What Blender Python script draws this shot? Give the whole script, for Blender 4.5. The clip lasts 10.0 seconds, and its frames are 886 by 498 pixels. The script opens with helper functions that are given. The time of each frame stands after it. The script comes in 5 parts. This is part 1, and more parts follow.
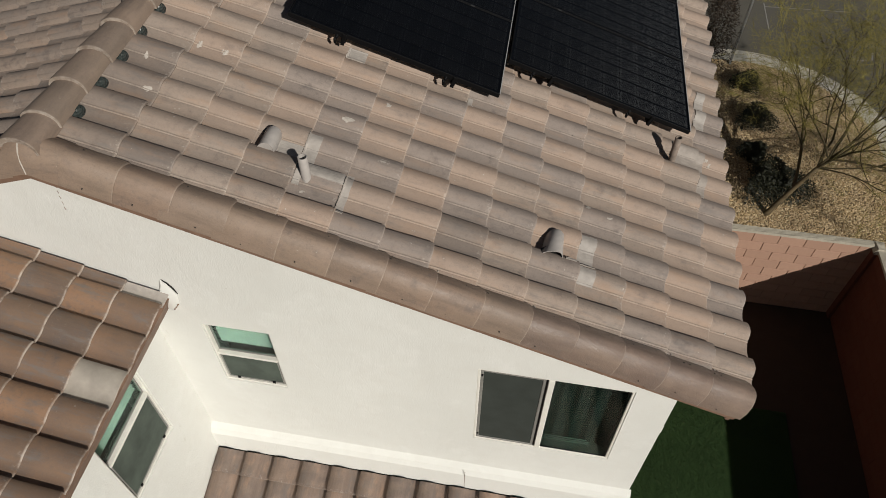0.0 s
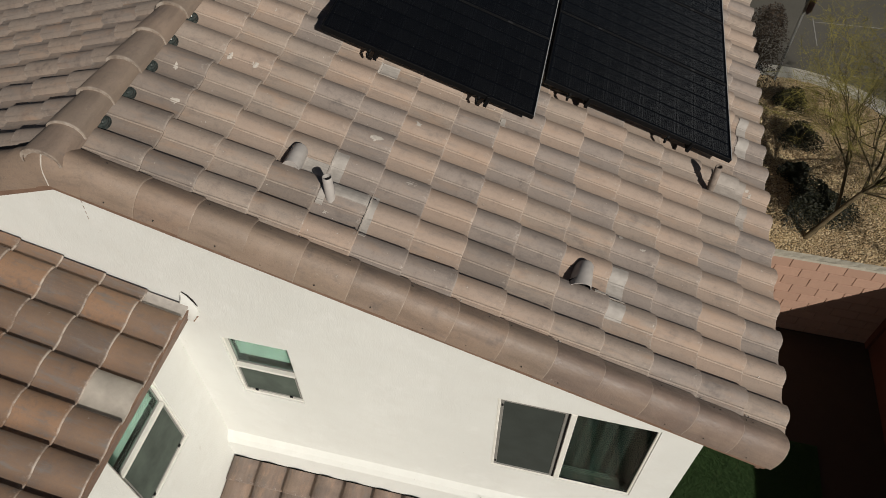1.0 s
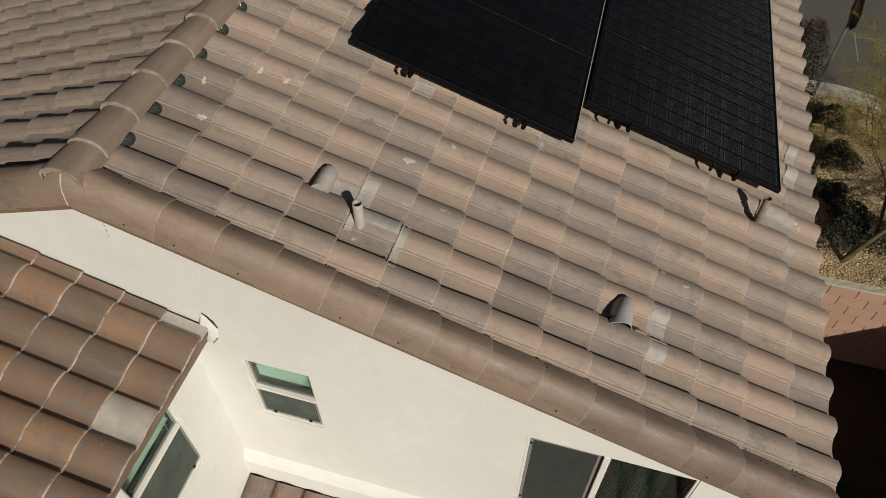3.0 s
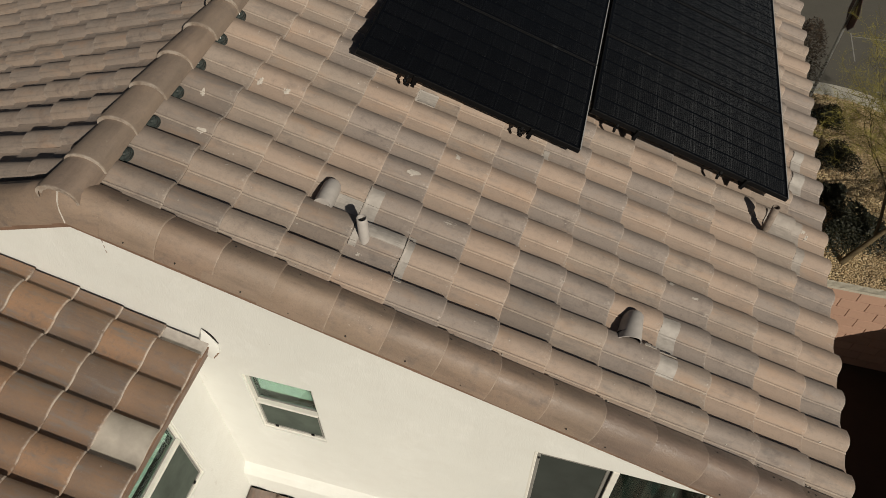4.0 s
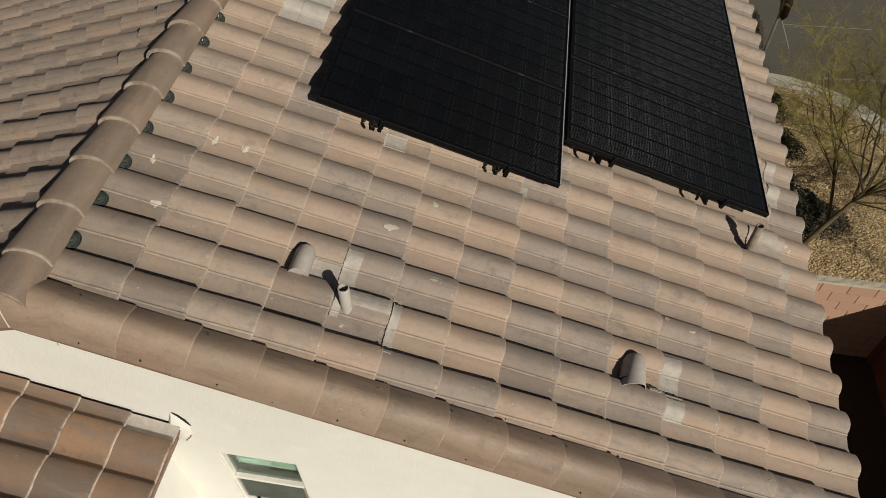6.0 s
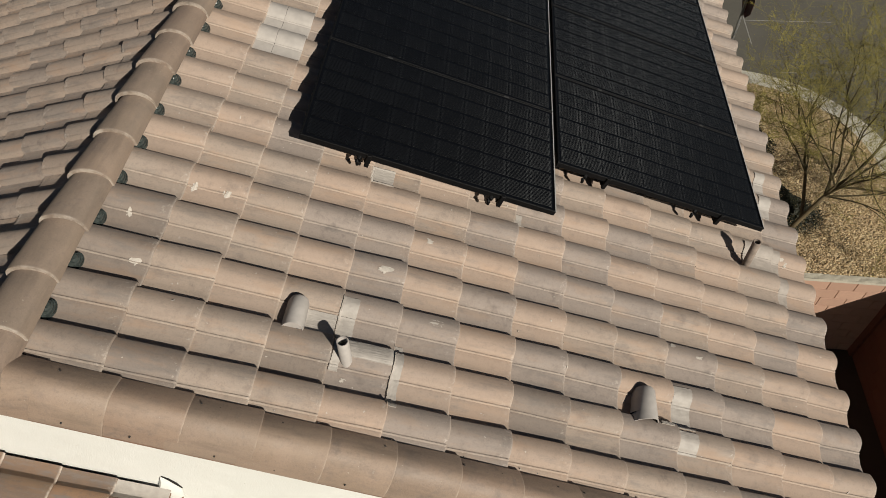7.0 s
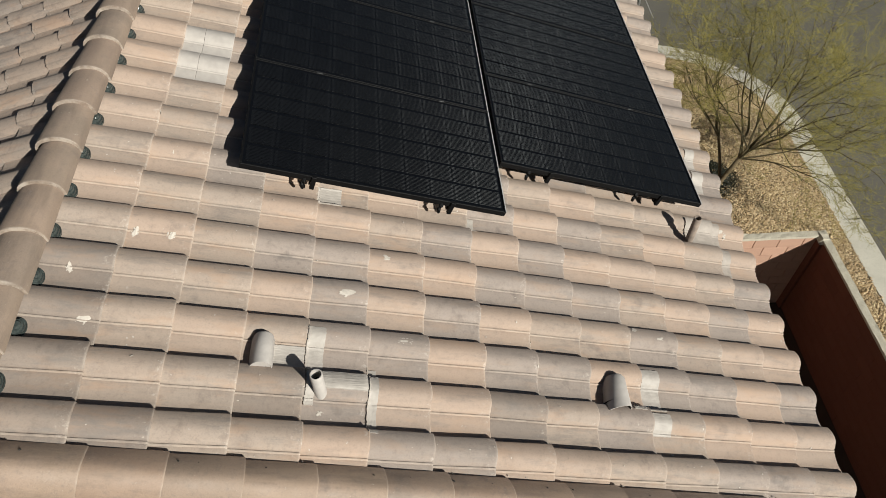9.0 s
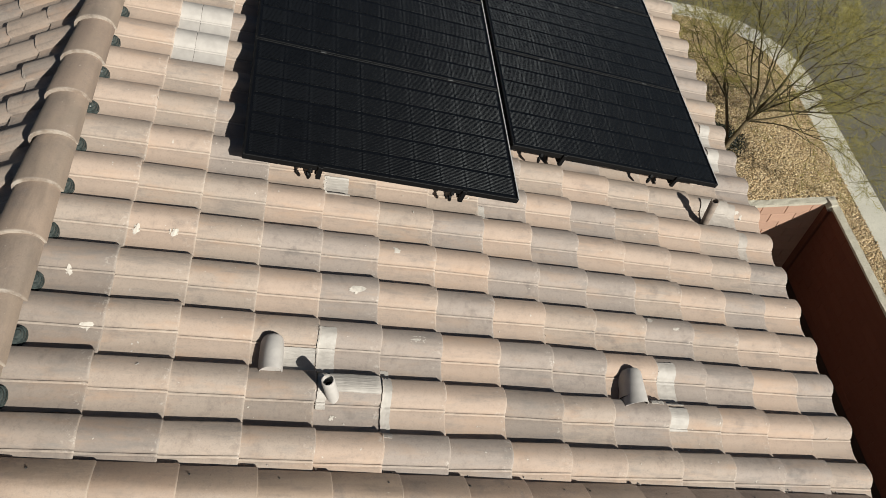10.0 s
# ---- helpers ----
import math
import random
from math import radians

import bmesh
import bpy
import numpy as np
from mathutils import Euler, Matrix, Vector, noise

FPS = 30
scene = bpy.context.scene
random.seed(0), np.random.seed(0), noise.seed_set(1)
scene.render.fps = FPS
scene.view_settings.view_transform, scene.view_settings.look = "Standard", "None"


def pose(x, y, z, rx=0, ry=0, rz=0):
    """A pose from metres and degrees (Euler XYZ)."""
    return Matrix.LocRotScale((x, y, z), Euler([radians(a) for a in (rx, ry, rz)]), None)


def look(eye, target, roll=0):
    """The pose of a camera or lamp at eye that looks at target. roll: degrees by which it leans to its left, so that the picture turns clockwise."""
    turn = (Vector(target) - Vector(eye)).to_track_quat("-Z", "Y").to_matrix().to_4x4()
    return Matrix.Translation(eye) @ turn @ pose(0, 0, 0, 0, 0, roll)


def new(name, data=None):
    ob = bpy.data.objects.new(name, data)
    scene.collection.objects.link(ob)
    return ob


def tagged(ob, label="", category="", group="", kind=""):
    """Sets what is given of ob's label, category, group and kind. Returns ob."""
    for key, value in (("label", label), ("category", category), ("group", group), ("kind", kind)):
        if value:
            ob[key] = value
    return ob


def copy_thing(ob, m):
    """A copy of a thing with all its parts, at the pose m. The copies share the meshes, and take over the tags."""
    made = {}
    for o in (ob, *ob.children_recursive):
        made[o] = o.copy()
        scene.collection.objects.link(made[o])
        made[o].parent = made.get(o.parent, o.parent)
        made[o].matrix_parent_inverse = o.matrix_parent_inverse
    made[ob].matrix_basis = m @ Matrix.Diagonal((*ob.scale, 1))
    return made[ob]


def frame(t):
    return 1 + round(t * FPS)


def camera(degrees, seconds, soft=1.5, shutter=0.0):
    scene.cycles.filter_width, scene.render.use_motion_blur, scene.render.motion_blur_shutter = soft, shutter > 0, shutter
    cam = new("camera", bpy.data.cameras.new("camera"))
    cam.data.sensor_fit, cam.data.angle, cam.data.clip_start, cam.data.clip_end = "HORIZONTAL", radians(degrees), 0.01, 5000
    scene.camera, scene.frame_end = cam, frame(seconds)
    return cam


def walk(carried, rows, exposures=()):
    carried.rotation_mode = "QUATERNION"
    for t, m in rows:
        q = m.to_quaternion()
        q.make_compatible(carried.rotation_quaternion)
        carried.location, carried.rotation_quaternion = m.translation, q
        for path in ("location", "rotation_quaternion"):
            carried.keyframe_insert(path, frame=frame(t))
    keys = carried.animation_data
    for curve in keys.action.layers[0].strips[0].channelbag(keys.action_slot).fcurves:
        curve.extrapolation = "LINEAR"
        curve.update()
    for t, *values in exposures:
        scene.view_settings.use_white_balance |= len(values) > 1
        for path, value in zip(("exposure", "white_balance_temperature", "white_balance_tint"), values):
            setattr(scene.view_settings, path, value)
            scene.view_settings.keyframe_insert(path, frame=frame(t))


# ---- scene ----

# ---------------------------------------------------------------- camera
LENS = 64.8
cam = camera(LENS, 10.0, 0.55)
ROWS = [
    (0.0, 2.8670, -2.7274, 10.3106, 39.875, 0.034, 9.804),
    (0.5, 2.8824, -2.6045, 10.3072, 39.863, 0.176, 11.518),
    (1.0, 2.8541, -2.5003, 10.3157, 39.860, 0.216, 13.365),
    (1.5, 2.8141, -2.4215, 10.3033, 39.953, 0.234, 15.418),
    (2.0, 2.7747, -2.3454, 10.2923, 39.924, 0.254, 15.935),
    (2.5, 2.7394, -2.2878, 10.2694, 39.981, 0.289, 16.029),
    (4.0, 2.6021, -2.1320, 10.2532, 39.858, 0.163, 15.322),
    (4.5, 2.5352, -2.0768, 10.2461, 39.829, 0.177, 14.864),
    (5.0, 2.4694, -2.0033, 10.2352, 39.995, 0.132, 12.797),
    (5.5, 2.3928, -1.8735, 10.2462, 39.911, 0.069, 10.364),
    (6.8, 2.1420, -1.5300, 10.2490, 40.010, 0.050, 6.750),
    (7.0, 2.1068, -1.4838, 10.2508, 40.022, 0.045, 5.267),
    (7.5, 2.0720, -1.4779, 10.2681, 39.880, -0.049, -1.726),
    (8.0, 2.0327, -1.4724, 10.2717, 39.782, -0.154, -3.273),
    (8.5, 1.9890, -1.4412, 10.2727, 39.774, -0.099, -3.431),
    (9.0, 1.9359, -1.3692, 10.2967, 39.406, -0.157, -3.592),
    (9.5, 1.8936, -1.2589, 10.3167, 38.234, -0.181, -3.737),
    (10.0, 1.8737, -1.1029, 10.3248, 35.636, -0.116, -3.862),
]
EXPOSURES = [(0.0, -0.35, 6200, 9.5), (2.5, -0.40, 6400, 9.0), (5.5, -0.29, 6720, 7.5), (7.0, 0.07, 6450, 8.0), (7.6, 0.29, 6240, 5.5), (9.0, 0.45, 6140, 5.7), (10.0, 0.53, 6080, 5.5)]
walk(cam, [(t, pose(x, y, z, rx, ry, rz)) for t, x, y, z, rx, ry, rz in ROWS], EXPOSURES)

# ---------------------------------------------------------------- light
SUN_AZ, SUN_EL = radians(139.0), radians(30.4)
to_sun = Vector((math.sin(SUN_AZ) * math.cos(SUN_EL), math.cos(SUN_AZ) * math.cos(SUN_EL), math.sin(SUN_EL)))
world = bpy.data.worlds.new("sky")
world.use_nodes = True
scene.world = world
sky = world.node_tree.nodes.new("ShaderNodeTexSky")
sky.sky_type, sky.sun_disc = "NISHITA", False
sky.sun_elevation, sky.sun_rotation = SUN_EL, SUN_AZ
back = world.node_tree.nodes["Background"]
back.inputs["Strength"].default_value = 0.018
world.node_tree.links.new(sky.outputs["Color"], back.inputs["Color"])
sun = new("sun", bpy.data.lights.new("sun", "SUN"))
sun.data.energy, sun.data.angle, sun.data.color = 5.0, radians(0.53), (1.0, 0.93, 0.82)
sun.matrix_world = look(to_sun * 60, (0, 0, 0))


# ---------------------------------------------------------------- materials
class Mat:
    """A node material with short ways to wire it."""

    def __init__(self, name, rough=0.8, metal=0.0, spec=0.4):
        self.m = bpy.data.materials.new(name)
        self.m.use_nodes = True
        self.t = self.m.node_tree
        self.b = self.t.nodes["Principled BSDF"]
        self.b.inputs["Roughness"].default_value = rough
        self.b.inputs["Metallic"].default_value = metal
        self.b.inputs["Specular IOR Level"].default_value = spec
        self.coord = self.t.nodes.new("ShaderNodeTexCoord")
        self.info = self.t.nodes.new("ShaderNodeObjectInfo")

    def link(self, a, b):
        self.t.links.new(a, b)

    def put(self, socket, value):
        if hasattr(value, "is_linked"):
            self.link(value, socket)
        else:
            socket.default_value = value

    def where(self, space="Object", scale=(1, 1, 1)):
        n = self.t.nodes.new("ShaderNodeMapping")
        n.inputs["Scale"].default_value = scale
        self.link(self.coord.outputs[space], n.inputs["Vector"])
        return n.outputs["Vector"]

    def noise(self, scale, detail=4.0, rough=0.55, vec=None, w=None):
        n = self.t.nodes.new("ShaderNodeTexNoise")
        n.noise_dimensions = "4D" if w is not None else "3D"
        n.inputs["Scale"].default_value, n.inputs["Detail"].default_value, n.inputs["Roughness"].default_value = scale, detail, rough
        self.link(vec if vec is not None else self.coord.outputs["Object"], n.inputs["Vector"])
        if w is not None:
            self.put(n.inputs["W"], w)
        return n.outputs["Fac"]

    def voronoi(self, scale, out="Distance", feature="F1", vec=None):
        n = self.t.nodes.new("ShaderNodeTexVoronoi")
        n.feature = feature
        n.inputs["Scale"].default_value = scale
        self.link(vec if vec is not None else self.coord.outputs["Object"], n.inputs["Vector"])
        return n.outputs[out]

    def ramp(self, fac, stops, ease="LINEAR"):
        n = self.t.nodes.new("ShaderNodeValToRGB")
        n.color_ramp.interpolation = ease
        els = n.color_ramp.elements
        while len(els) < len(stops):
            els.new(0.5)
        for e, (p, c) in zip(els, stops):
            e.position = p
            e.color = (*c, 1) if isinstance(c, tuple) else (c, c, c, 1)
        self.put(n.inputs["Fac"], fac)
        return n.outputs["Color"]

    def mix(self, fac, a, b, how="MIX"):
        n = self.t.nodes.new("ShaderNodeMix")
        n.data_type, n.blend_type = "RGBA", how
        ins = [s for s in n.inputs if s.type == "RGBA"]
        self.put(n.inputs[0], fac)
        self.put(ins[0], (*a, 1) if isinstance(a, tuple) else a)
        self.put(ins[1], (*b, 1) if isinstance(b, tuple) else b)
        return [s for s in n.outputs if s.type == "RGBA"][0]

    def math(self, how, a, b=0.0):
        n = self.t.nodes.new("ShaderNodeMath")
        n.operation = how
        self.put(n.inputs[0], a)
        self.put(n.inputs[1], b)
        return n.outputs[0]

    def color(self, c):
        self.put(self.b.inputs["Base Color"], (*c, 1) if isinstance(c, tuple) else c)
        return self

    def bump(self, height, strength=0.3, dist=0.01):
        n = self.t.nodes.new("ShaderNodeBump")
        n.inputs["Strength"].default_value, n.inputs["Distance"].default_value = strength, dist
        self.link(height, n.inputs["Height"])
        self.link(n.outputs["Normal"], self.b.inputs["Normal"])
        return self


def plain(name, c, rough=0.6, metal=0.0, spec=0.4, vary=0.12, scale=30.0, bump=0.0):
    """A nearly even surface with slight mottling."""
    k = Mat(name, rough, metal, spec)
    n = k.noise(scale)
    lo, hi = tuple(v * (1 - vary) for v in c), tuple(min(1, v * (1 + vary)) for v in c)
    k.color(k.ramp(n, [(0.3, lo), (0.7, hi)]))
    if bump:
        k.bump(k.noise(scale * 4, 5), bump, 0.004)
    return k.m


def tile_material(name, stops, rough=0.78, field=True, butt_x=0.40, round_end=False, blush=(0.36, 0.265, 0.205), dirt=1.0, lip=0.20, grit=0.5, ribbed=True):
    """Concrete roof tile: a colour of its own for each piece, blotches, dark weathering and lime bloom."""
    k = Mat(name, rough, 0, 0.35)
    r = k.info.outputs["Random"]
    w = k.math("MULTIPLY", r, 37.0)
    stops = [(p, (c[0] * 1.06, c[1] * 1.045, c[2] * 1.04)) for p, c in stops]
    base = k.ramp(r, stops)
    other = k.ramp(k.math("FRACT", k.math("MULTIPLY", r, 7.3)), stops)
    base = k.mix(k.ramp(k.noise(3.2, 2, 0.5, w=w), [(0.45, 0.0), (0.70, 0.55)], "EASE"), base, other)
    big = k.noise(6.5, 3, 0.6, w=w)
    base = k.mix(k.ramp(big, [(0.42, 0.0), (0.72, 0.36)], "EASE"), base, blush)
    soot = k.noise(13.0, 5, 0.62, w=w)
    grime = k.ramp(soot, [(0.48, 0.0), (0.74, 0.8 * dirt)], "EASE")
    base = k.mix(k.math("MULTIPLY", grime, k.ramp(k.noise(2.6, 2, w=w), [(0.42, 0.15), (0.62, 1.0)])), base, (0.125, 0.104, 0.096))
    stain = k.noise(44.0, 4, 0.7, w=w)
    base = k.mix(k.ramp(stain, [(0.52, 0.0), (0.70, 0.36 * dirt)]), base, (0.13, 0.108, 0.098))
    fine = k.noise(140.0, 3, 0.7, w=w)
    base = k.mix(k.ramp(fine, [(0.32, 0.20), (0.5, 0.0)]), base, (0.085, 0.065, 0.052))
    base = k.mix(k.ramp(k.noise(260.0, 2, 0.6, w=w), [(0.60, 0.0), (0.70, 0.12)]), base, (0.50, 0.43, 0.37))
    lime = k.math("MULTIPLY", k.ramp(k.noise(26.0, 5, 0.75, w=w), [(0.64, 0.0), (0.70, 0.7)]), k.ramp(k.noise(4.0, 2, w=w), [(0.55, 0.0), (0.65, 1.0)]))
    base = k.mix(lime, base, (0.5, 0.46, 0.42))
    if field:
        streak = k.noise(9.0, 3, 0.6, k.where("Object", (0.25, 6, 1)), w)
        base = k.mix(k.ramp(streak, [(0.45, 0.0), (0.75, 0.22)]), base, blush)
        warm = k.noise(6.0, 5, 0.68, k.where("Object", (0.45, 1.8, 1)), w)
        base = k.mix(k.ramp(warm, [(0.50, 0.0), (0.68, 0.46)], "EASE"), base, (blush[0] * 1.0, blush[1] * 0.88, blush[2] * 0.77))
        cool = k.noise(8.0, 6, 0.72, k.where("Object", (0.4, 2.0, 1.3)), w)
        base = k.mix(k.ramp(cool, [(0.50, 0.0), (0.68, 0.6 * dirt)], "EASE"), base, (0.160, 0.142, 0.130))
        sep = k.t.nodes.new("ShaderNodeSeparateXYZ")
        k.link(k.coord.outputs["Object"], sep.inputs[0])
        if ribbed:
            # colour holds the rib's wear and sunlit edge, the groove's dirt and shade
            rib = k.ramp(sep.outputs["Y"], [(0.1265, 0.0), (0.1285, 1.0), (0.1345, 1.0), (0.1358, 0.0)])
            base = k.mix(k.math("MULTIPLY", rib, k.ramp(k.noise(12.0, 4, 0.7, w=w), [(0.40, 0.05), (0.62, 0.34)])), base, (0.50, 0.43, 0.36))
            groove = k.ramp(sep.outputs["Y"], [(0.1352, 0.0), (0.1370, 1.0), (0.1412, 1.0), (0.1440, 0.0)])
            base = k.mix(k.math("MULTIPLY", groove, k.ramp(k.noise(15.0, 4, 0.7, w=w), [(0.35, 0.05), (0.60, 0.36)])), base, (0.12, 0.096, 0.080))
        butt = k.ramp(sep.outputs["X"], [(butt_x - 0.014, 0.0), (butt_x - 0.006, 1.0)])
        base = k.mix(k.math("MULTIPLY", butt, k.ramp(k.noise(9.0, 4, 0.7, w=w), [(0.38, 0.0), (0.56, lip)])), base, (0.54, 0.475, 0.41))
        bloom = k.math("MULTIPLY", k.ramp(sep.outputs["X"], [(0.32, 0.0), (0.39, 1.0)]), k.ramp(k.noise(38.0, 5, 0.8, w=w), [(0.55, 0.0), (0.63, 0.45)]))
        base = k.mix(bloom, base, (0.52, 0.47, 0.42))
    else:
        sep = k.t.nodes.new("ShaderNodeSeparateXYZ")
        k.link(k.coord.outputs["Object"], sep.inputs[0])
        edge = k.ramp(sep.outputs["Y"], [(0.003, 1.0), (0.009, 0.0)]) if round_end else k.ramp(sep.outputs["X"], [(0.382, 0.0), (0.387, 1.0)])
        base = k.mix(k.math("MULTIPLY", edge, k.ramp(k.noise(11.0, 4, 0.7, w=w), [(0.40, 0.05), (0.60, 0.8 if round_end else 0.4)])), base, (0.47, 0.41, 0.35))
        grain = k.where("Object", (1, 0.15, 1) if round_end else (0.15, 1, 1))
        base = k.mix(k.ramp(k.noise(9.0, 4, 0.65, grain, w), [(0.45, 0.0), (0.72, 0.38)]), base, (0.33, 0.25, 0.185))
        base = k.mix(k.ramp(k.noise(15.0, 4, 0.65, grain, w), [(0.52, 0.0), (0.72, 0.45)]), base, (0.125, 0.098, 0.080))
        chip = k.ramp(k.noise(48.0, 4, 0.8, w=w), [(0.66, 0.0), (0.70, 0.6)])
        base = k.mix(chip, base, (0.46, 0.41, 0.36))
    k.color(base)
    k.put(k.b.inputs["Roughness"], k.ramp(soot, [(0.3, rough - 0.14), (0.7, rough + 0.1)]))
    k.bump(k.mix(0.5, fine, soot) if field else k.mix(0.6, fine, k.noise(55.0, 4, 0.7, w=w)), 0.20 if field else grit, 0.005)
    return k.m


M_TILE = tile_material("roof_tile", [(0.0, (0.250, 0.212, 0.184)), (0.2, (0.298, 0.240, 0.196)), (0.4, (0.240, 0.205, 0.180)), (0.6, (0.310, 0.246, 0.198)), (0.8, (0.265, 0.222, 0.188)), (1.0, (0.290, 0.238, 0.197))])
# the slope's tiles come in four mixed tones: peach, neutral tan, grey, sooty
TONES = {
    "p": tile_material("peach_roof_tile", [(0.0, (0.302, 0.239, 0.193)), (0.5, (0.338, 0.256, 0.200)), (1.0, (0.318, 0.250, 0.202))], blush=(0.378, 0.297, 0.240), dirt=0.6),
    "n": tile_material("tan_roof_tile", [(0.0, (0.268, 0.220, 0.183)), (0.5, (0.302, 0.245, 0.200)), (1.0, (0.285, 0.236, 0.197))], blush=(0.355, 0.272, 0.215), dirt=0.8),
    "g": tile_material("grey_roof_tile", [(0.0, (0.234, 0.199, 0.175)), (0.5, (0.264, 0.222, 0.193)), (1.0, (0.248, 0.210, 0.184))], blush=(0.305, 0.250, 0.212), dirt=0.9),
    "d": tile_material("sooty_roof_tile", [(0.0, (0.190, 0.159, 0.138)), (0.5, (0.222, 0.184, 0.155)), (1.0, (0.205, 0.171, 0.147))], blush=(0.275, 0.212, 0.168), dirt=1.2),
}
M_TILE_WING = tile_material("roof_tile_wing", [(0.0, (0.225, 0.140, 0.089)), (0.25, (0.132, 0.095, 0.073)), (0.5, (0.258, 0.155, 0.094)), (0.75, (0.112, 0.086, 0.070)), (1.0, (0.235, 0.147, 0.093))], butt_x=0.372, blush=(0.240, 0.158, 0.103), dirt=1.4, lip=0.7, ribbed=False)
M_TILE_PORCH = tile_material("roof_tile_lean_to", [(0.0, (0.186, 0.138, 0.110)), (0.3, (0.138, 0.110, 0.094)), (0.6, (0.205, 0.150, 0.116)), (1.0, (0.158, 0.122, 0.102))], ribbed=False)
M_CAP = tile_material("ridge_tile", [(0.0, (0.175, 0.142, 0.116)), (0.5, (0.215, 0.168, 0.132)), (1.0, (0.19, 0.142, 0.114))], 0.60, False, round_end=True)
M_RAKE = tile_material("rake_tile", [(0.0, (0.222, 0.169, 0.130)), (0.5, (0.255, 0.190, 0.142)), (1.0, (0.236, 0.170, 0.128))], 0.63, False)
# darker, smoother tone for the rake tiles nearest the eave
M_RAKE_DARK = tile_material("darker_rake_tile", [(0.0, (0.155, 0.119, 0.100)), (0.5, (0.188, 0.141, 0.115)), (1.0, (0.170, 0.126, 0.104))], 0.42, False, grit=1.0)
M_RAKE_MID = tile_material("browner_rake_tile", [(0.0, (0.205, 0.158, 0.124)), (0.5, (0.245, 0.182, 0.138)), (1.0, (0.222, 0.160, 0.121))], 0.52, False, grit=0.7)
M_WHITE_TILE = plain("primed_tile", (0.370, 0.338, 0.310), 0.75, vary=0.1, scale=14, bump=0.15)
M_PALE_TILE = plain("faded_cream_tile", (0.355, 0.318, 0.272), 0.75, vary=0.2, scale=7, bump=0.2)
M_LEAD = plain("painted_flashing", (0.352, 0.320, 0.289), 0.6, vary=0.12, scale=22, bump=0.35)
M_TAN_LEAD = plain("tan_painted_flashing", (0.315, 0.276, 0.242), 0.65, vary=0.14, scale=18, bump=0.3)
M_PIPE = plain("painted_pipe", (0.40, 0.37, 0.345), 0.55, vary=0.08, scale=25, bump=0.08)
M_TAN_PIPE = plain("tan_painted_pipe", (0.235, 0.190, 0.158), 0.6, vary=0.3, scale=16, bump=0.15)
M_HOLE = plain("pipe_bore", (0.012, 0.011, 0.01), 0.9)
M_FOAM = plain("closure_foil", (0.042, 0.050, 0.047), 0.27, spec=0.6, vary=0.45, scale=45)
M_FASCIA = plain("painted_fascia", (0.20, 0.124, 0.086), 0.6, vary=0.2, scale=8, bump=0.1)
M_DECK = plain("roof_felt", (0.03, 0.028, 0.026), 0.9)
M_VINYL = plain("white_vinyl", (0.74, 0.72, 0.66), 0.4, vary=0.06, scale=12)
M_ALU = plain("grey_window_track", (0.28, 0.275, 0.255), 0.45, 0.3, vary=0.1, scale=20)
M_SCREEN = plain("insect_screen", (0.034, 0.041, 0.036), 0.75, vary=0.15, scale=6)
M_SCREEN_PALE = plain("pale_insect_screen", (0.066, 0.082, 0.068), 0.75, vary=0.3, scale=5)
M_ROOM_SHADE = plain("painted_room_shade", (0.022, 0.023, 0.021), 0.9, spec=0.05)
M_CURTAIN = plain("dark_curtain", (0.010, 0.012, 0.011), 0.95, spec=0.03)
M_BLIND = plain("white_blind", (0.20, 0.215, 0.195), 0.6, vary=0.05, scale=9)
M_BLACK = plain("black_anodised", (0.004, 0.004, 0.0045), 0.55, 0.0, 0.15, vary=0.3, scale=40)
M_BACK = plain("panel_backsheet", (0.0032, 0.0034, 0.0042), 0.25, 0, 0.4, vary=0.3, scale=40)
# pale colour that stands in for the sun's glint on black frames
M_EDGE_GLINT = plain("painted_glint", (0.42, 0.41, 0.40), 0.4, 0.2, vary=0.1)
M_STEEL = plain("galvanised_steel", (0.33, 0.33, 0.32), 0.45, 0.7, vary=0.2)
M_CLAMP = plain("dull_clamp", (0.028, 0.028, 0.029), 0.5, 0.3)
M_SPLASH = plain("lime_splash", (0.46, 0.415, 0.365), 0.8, vary=0.12, scale=80)


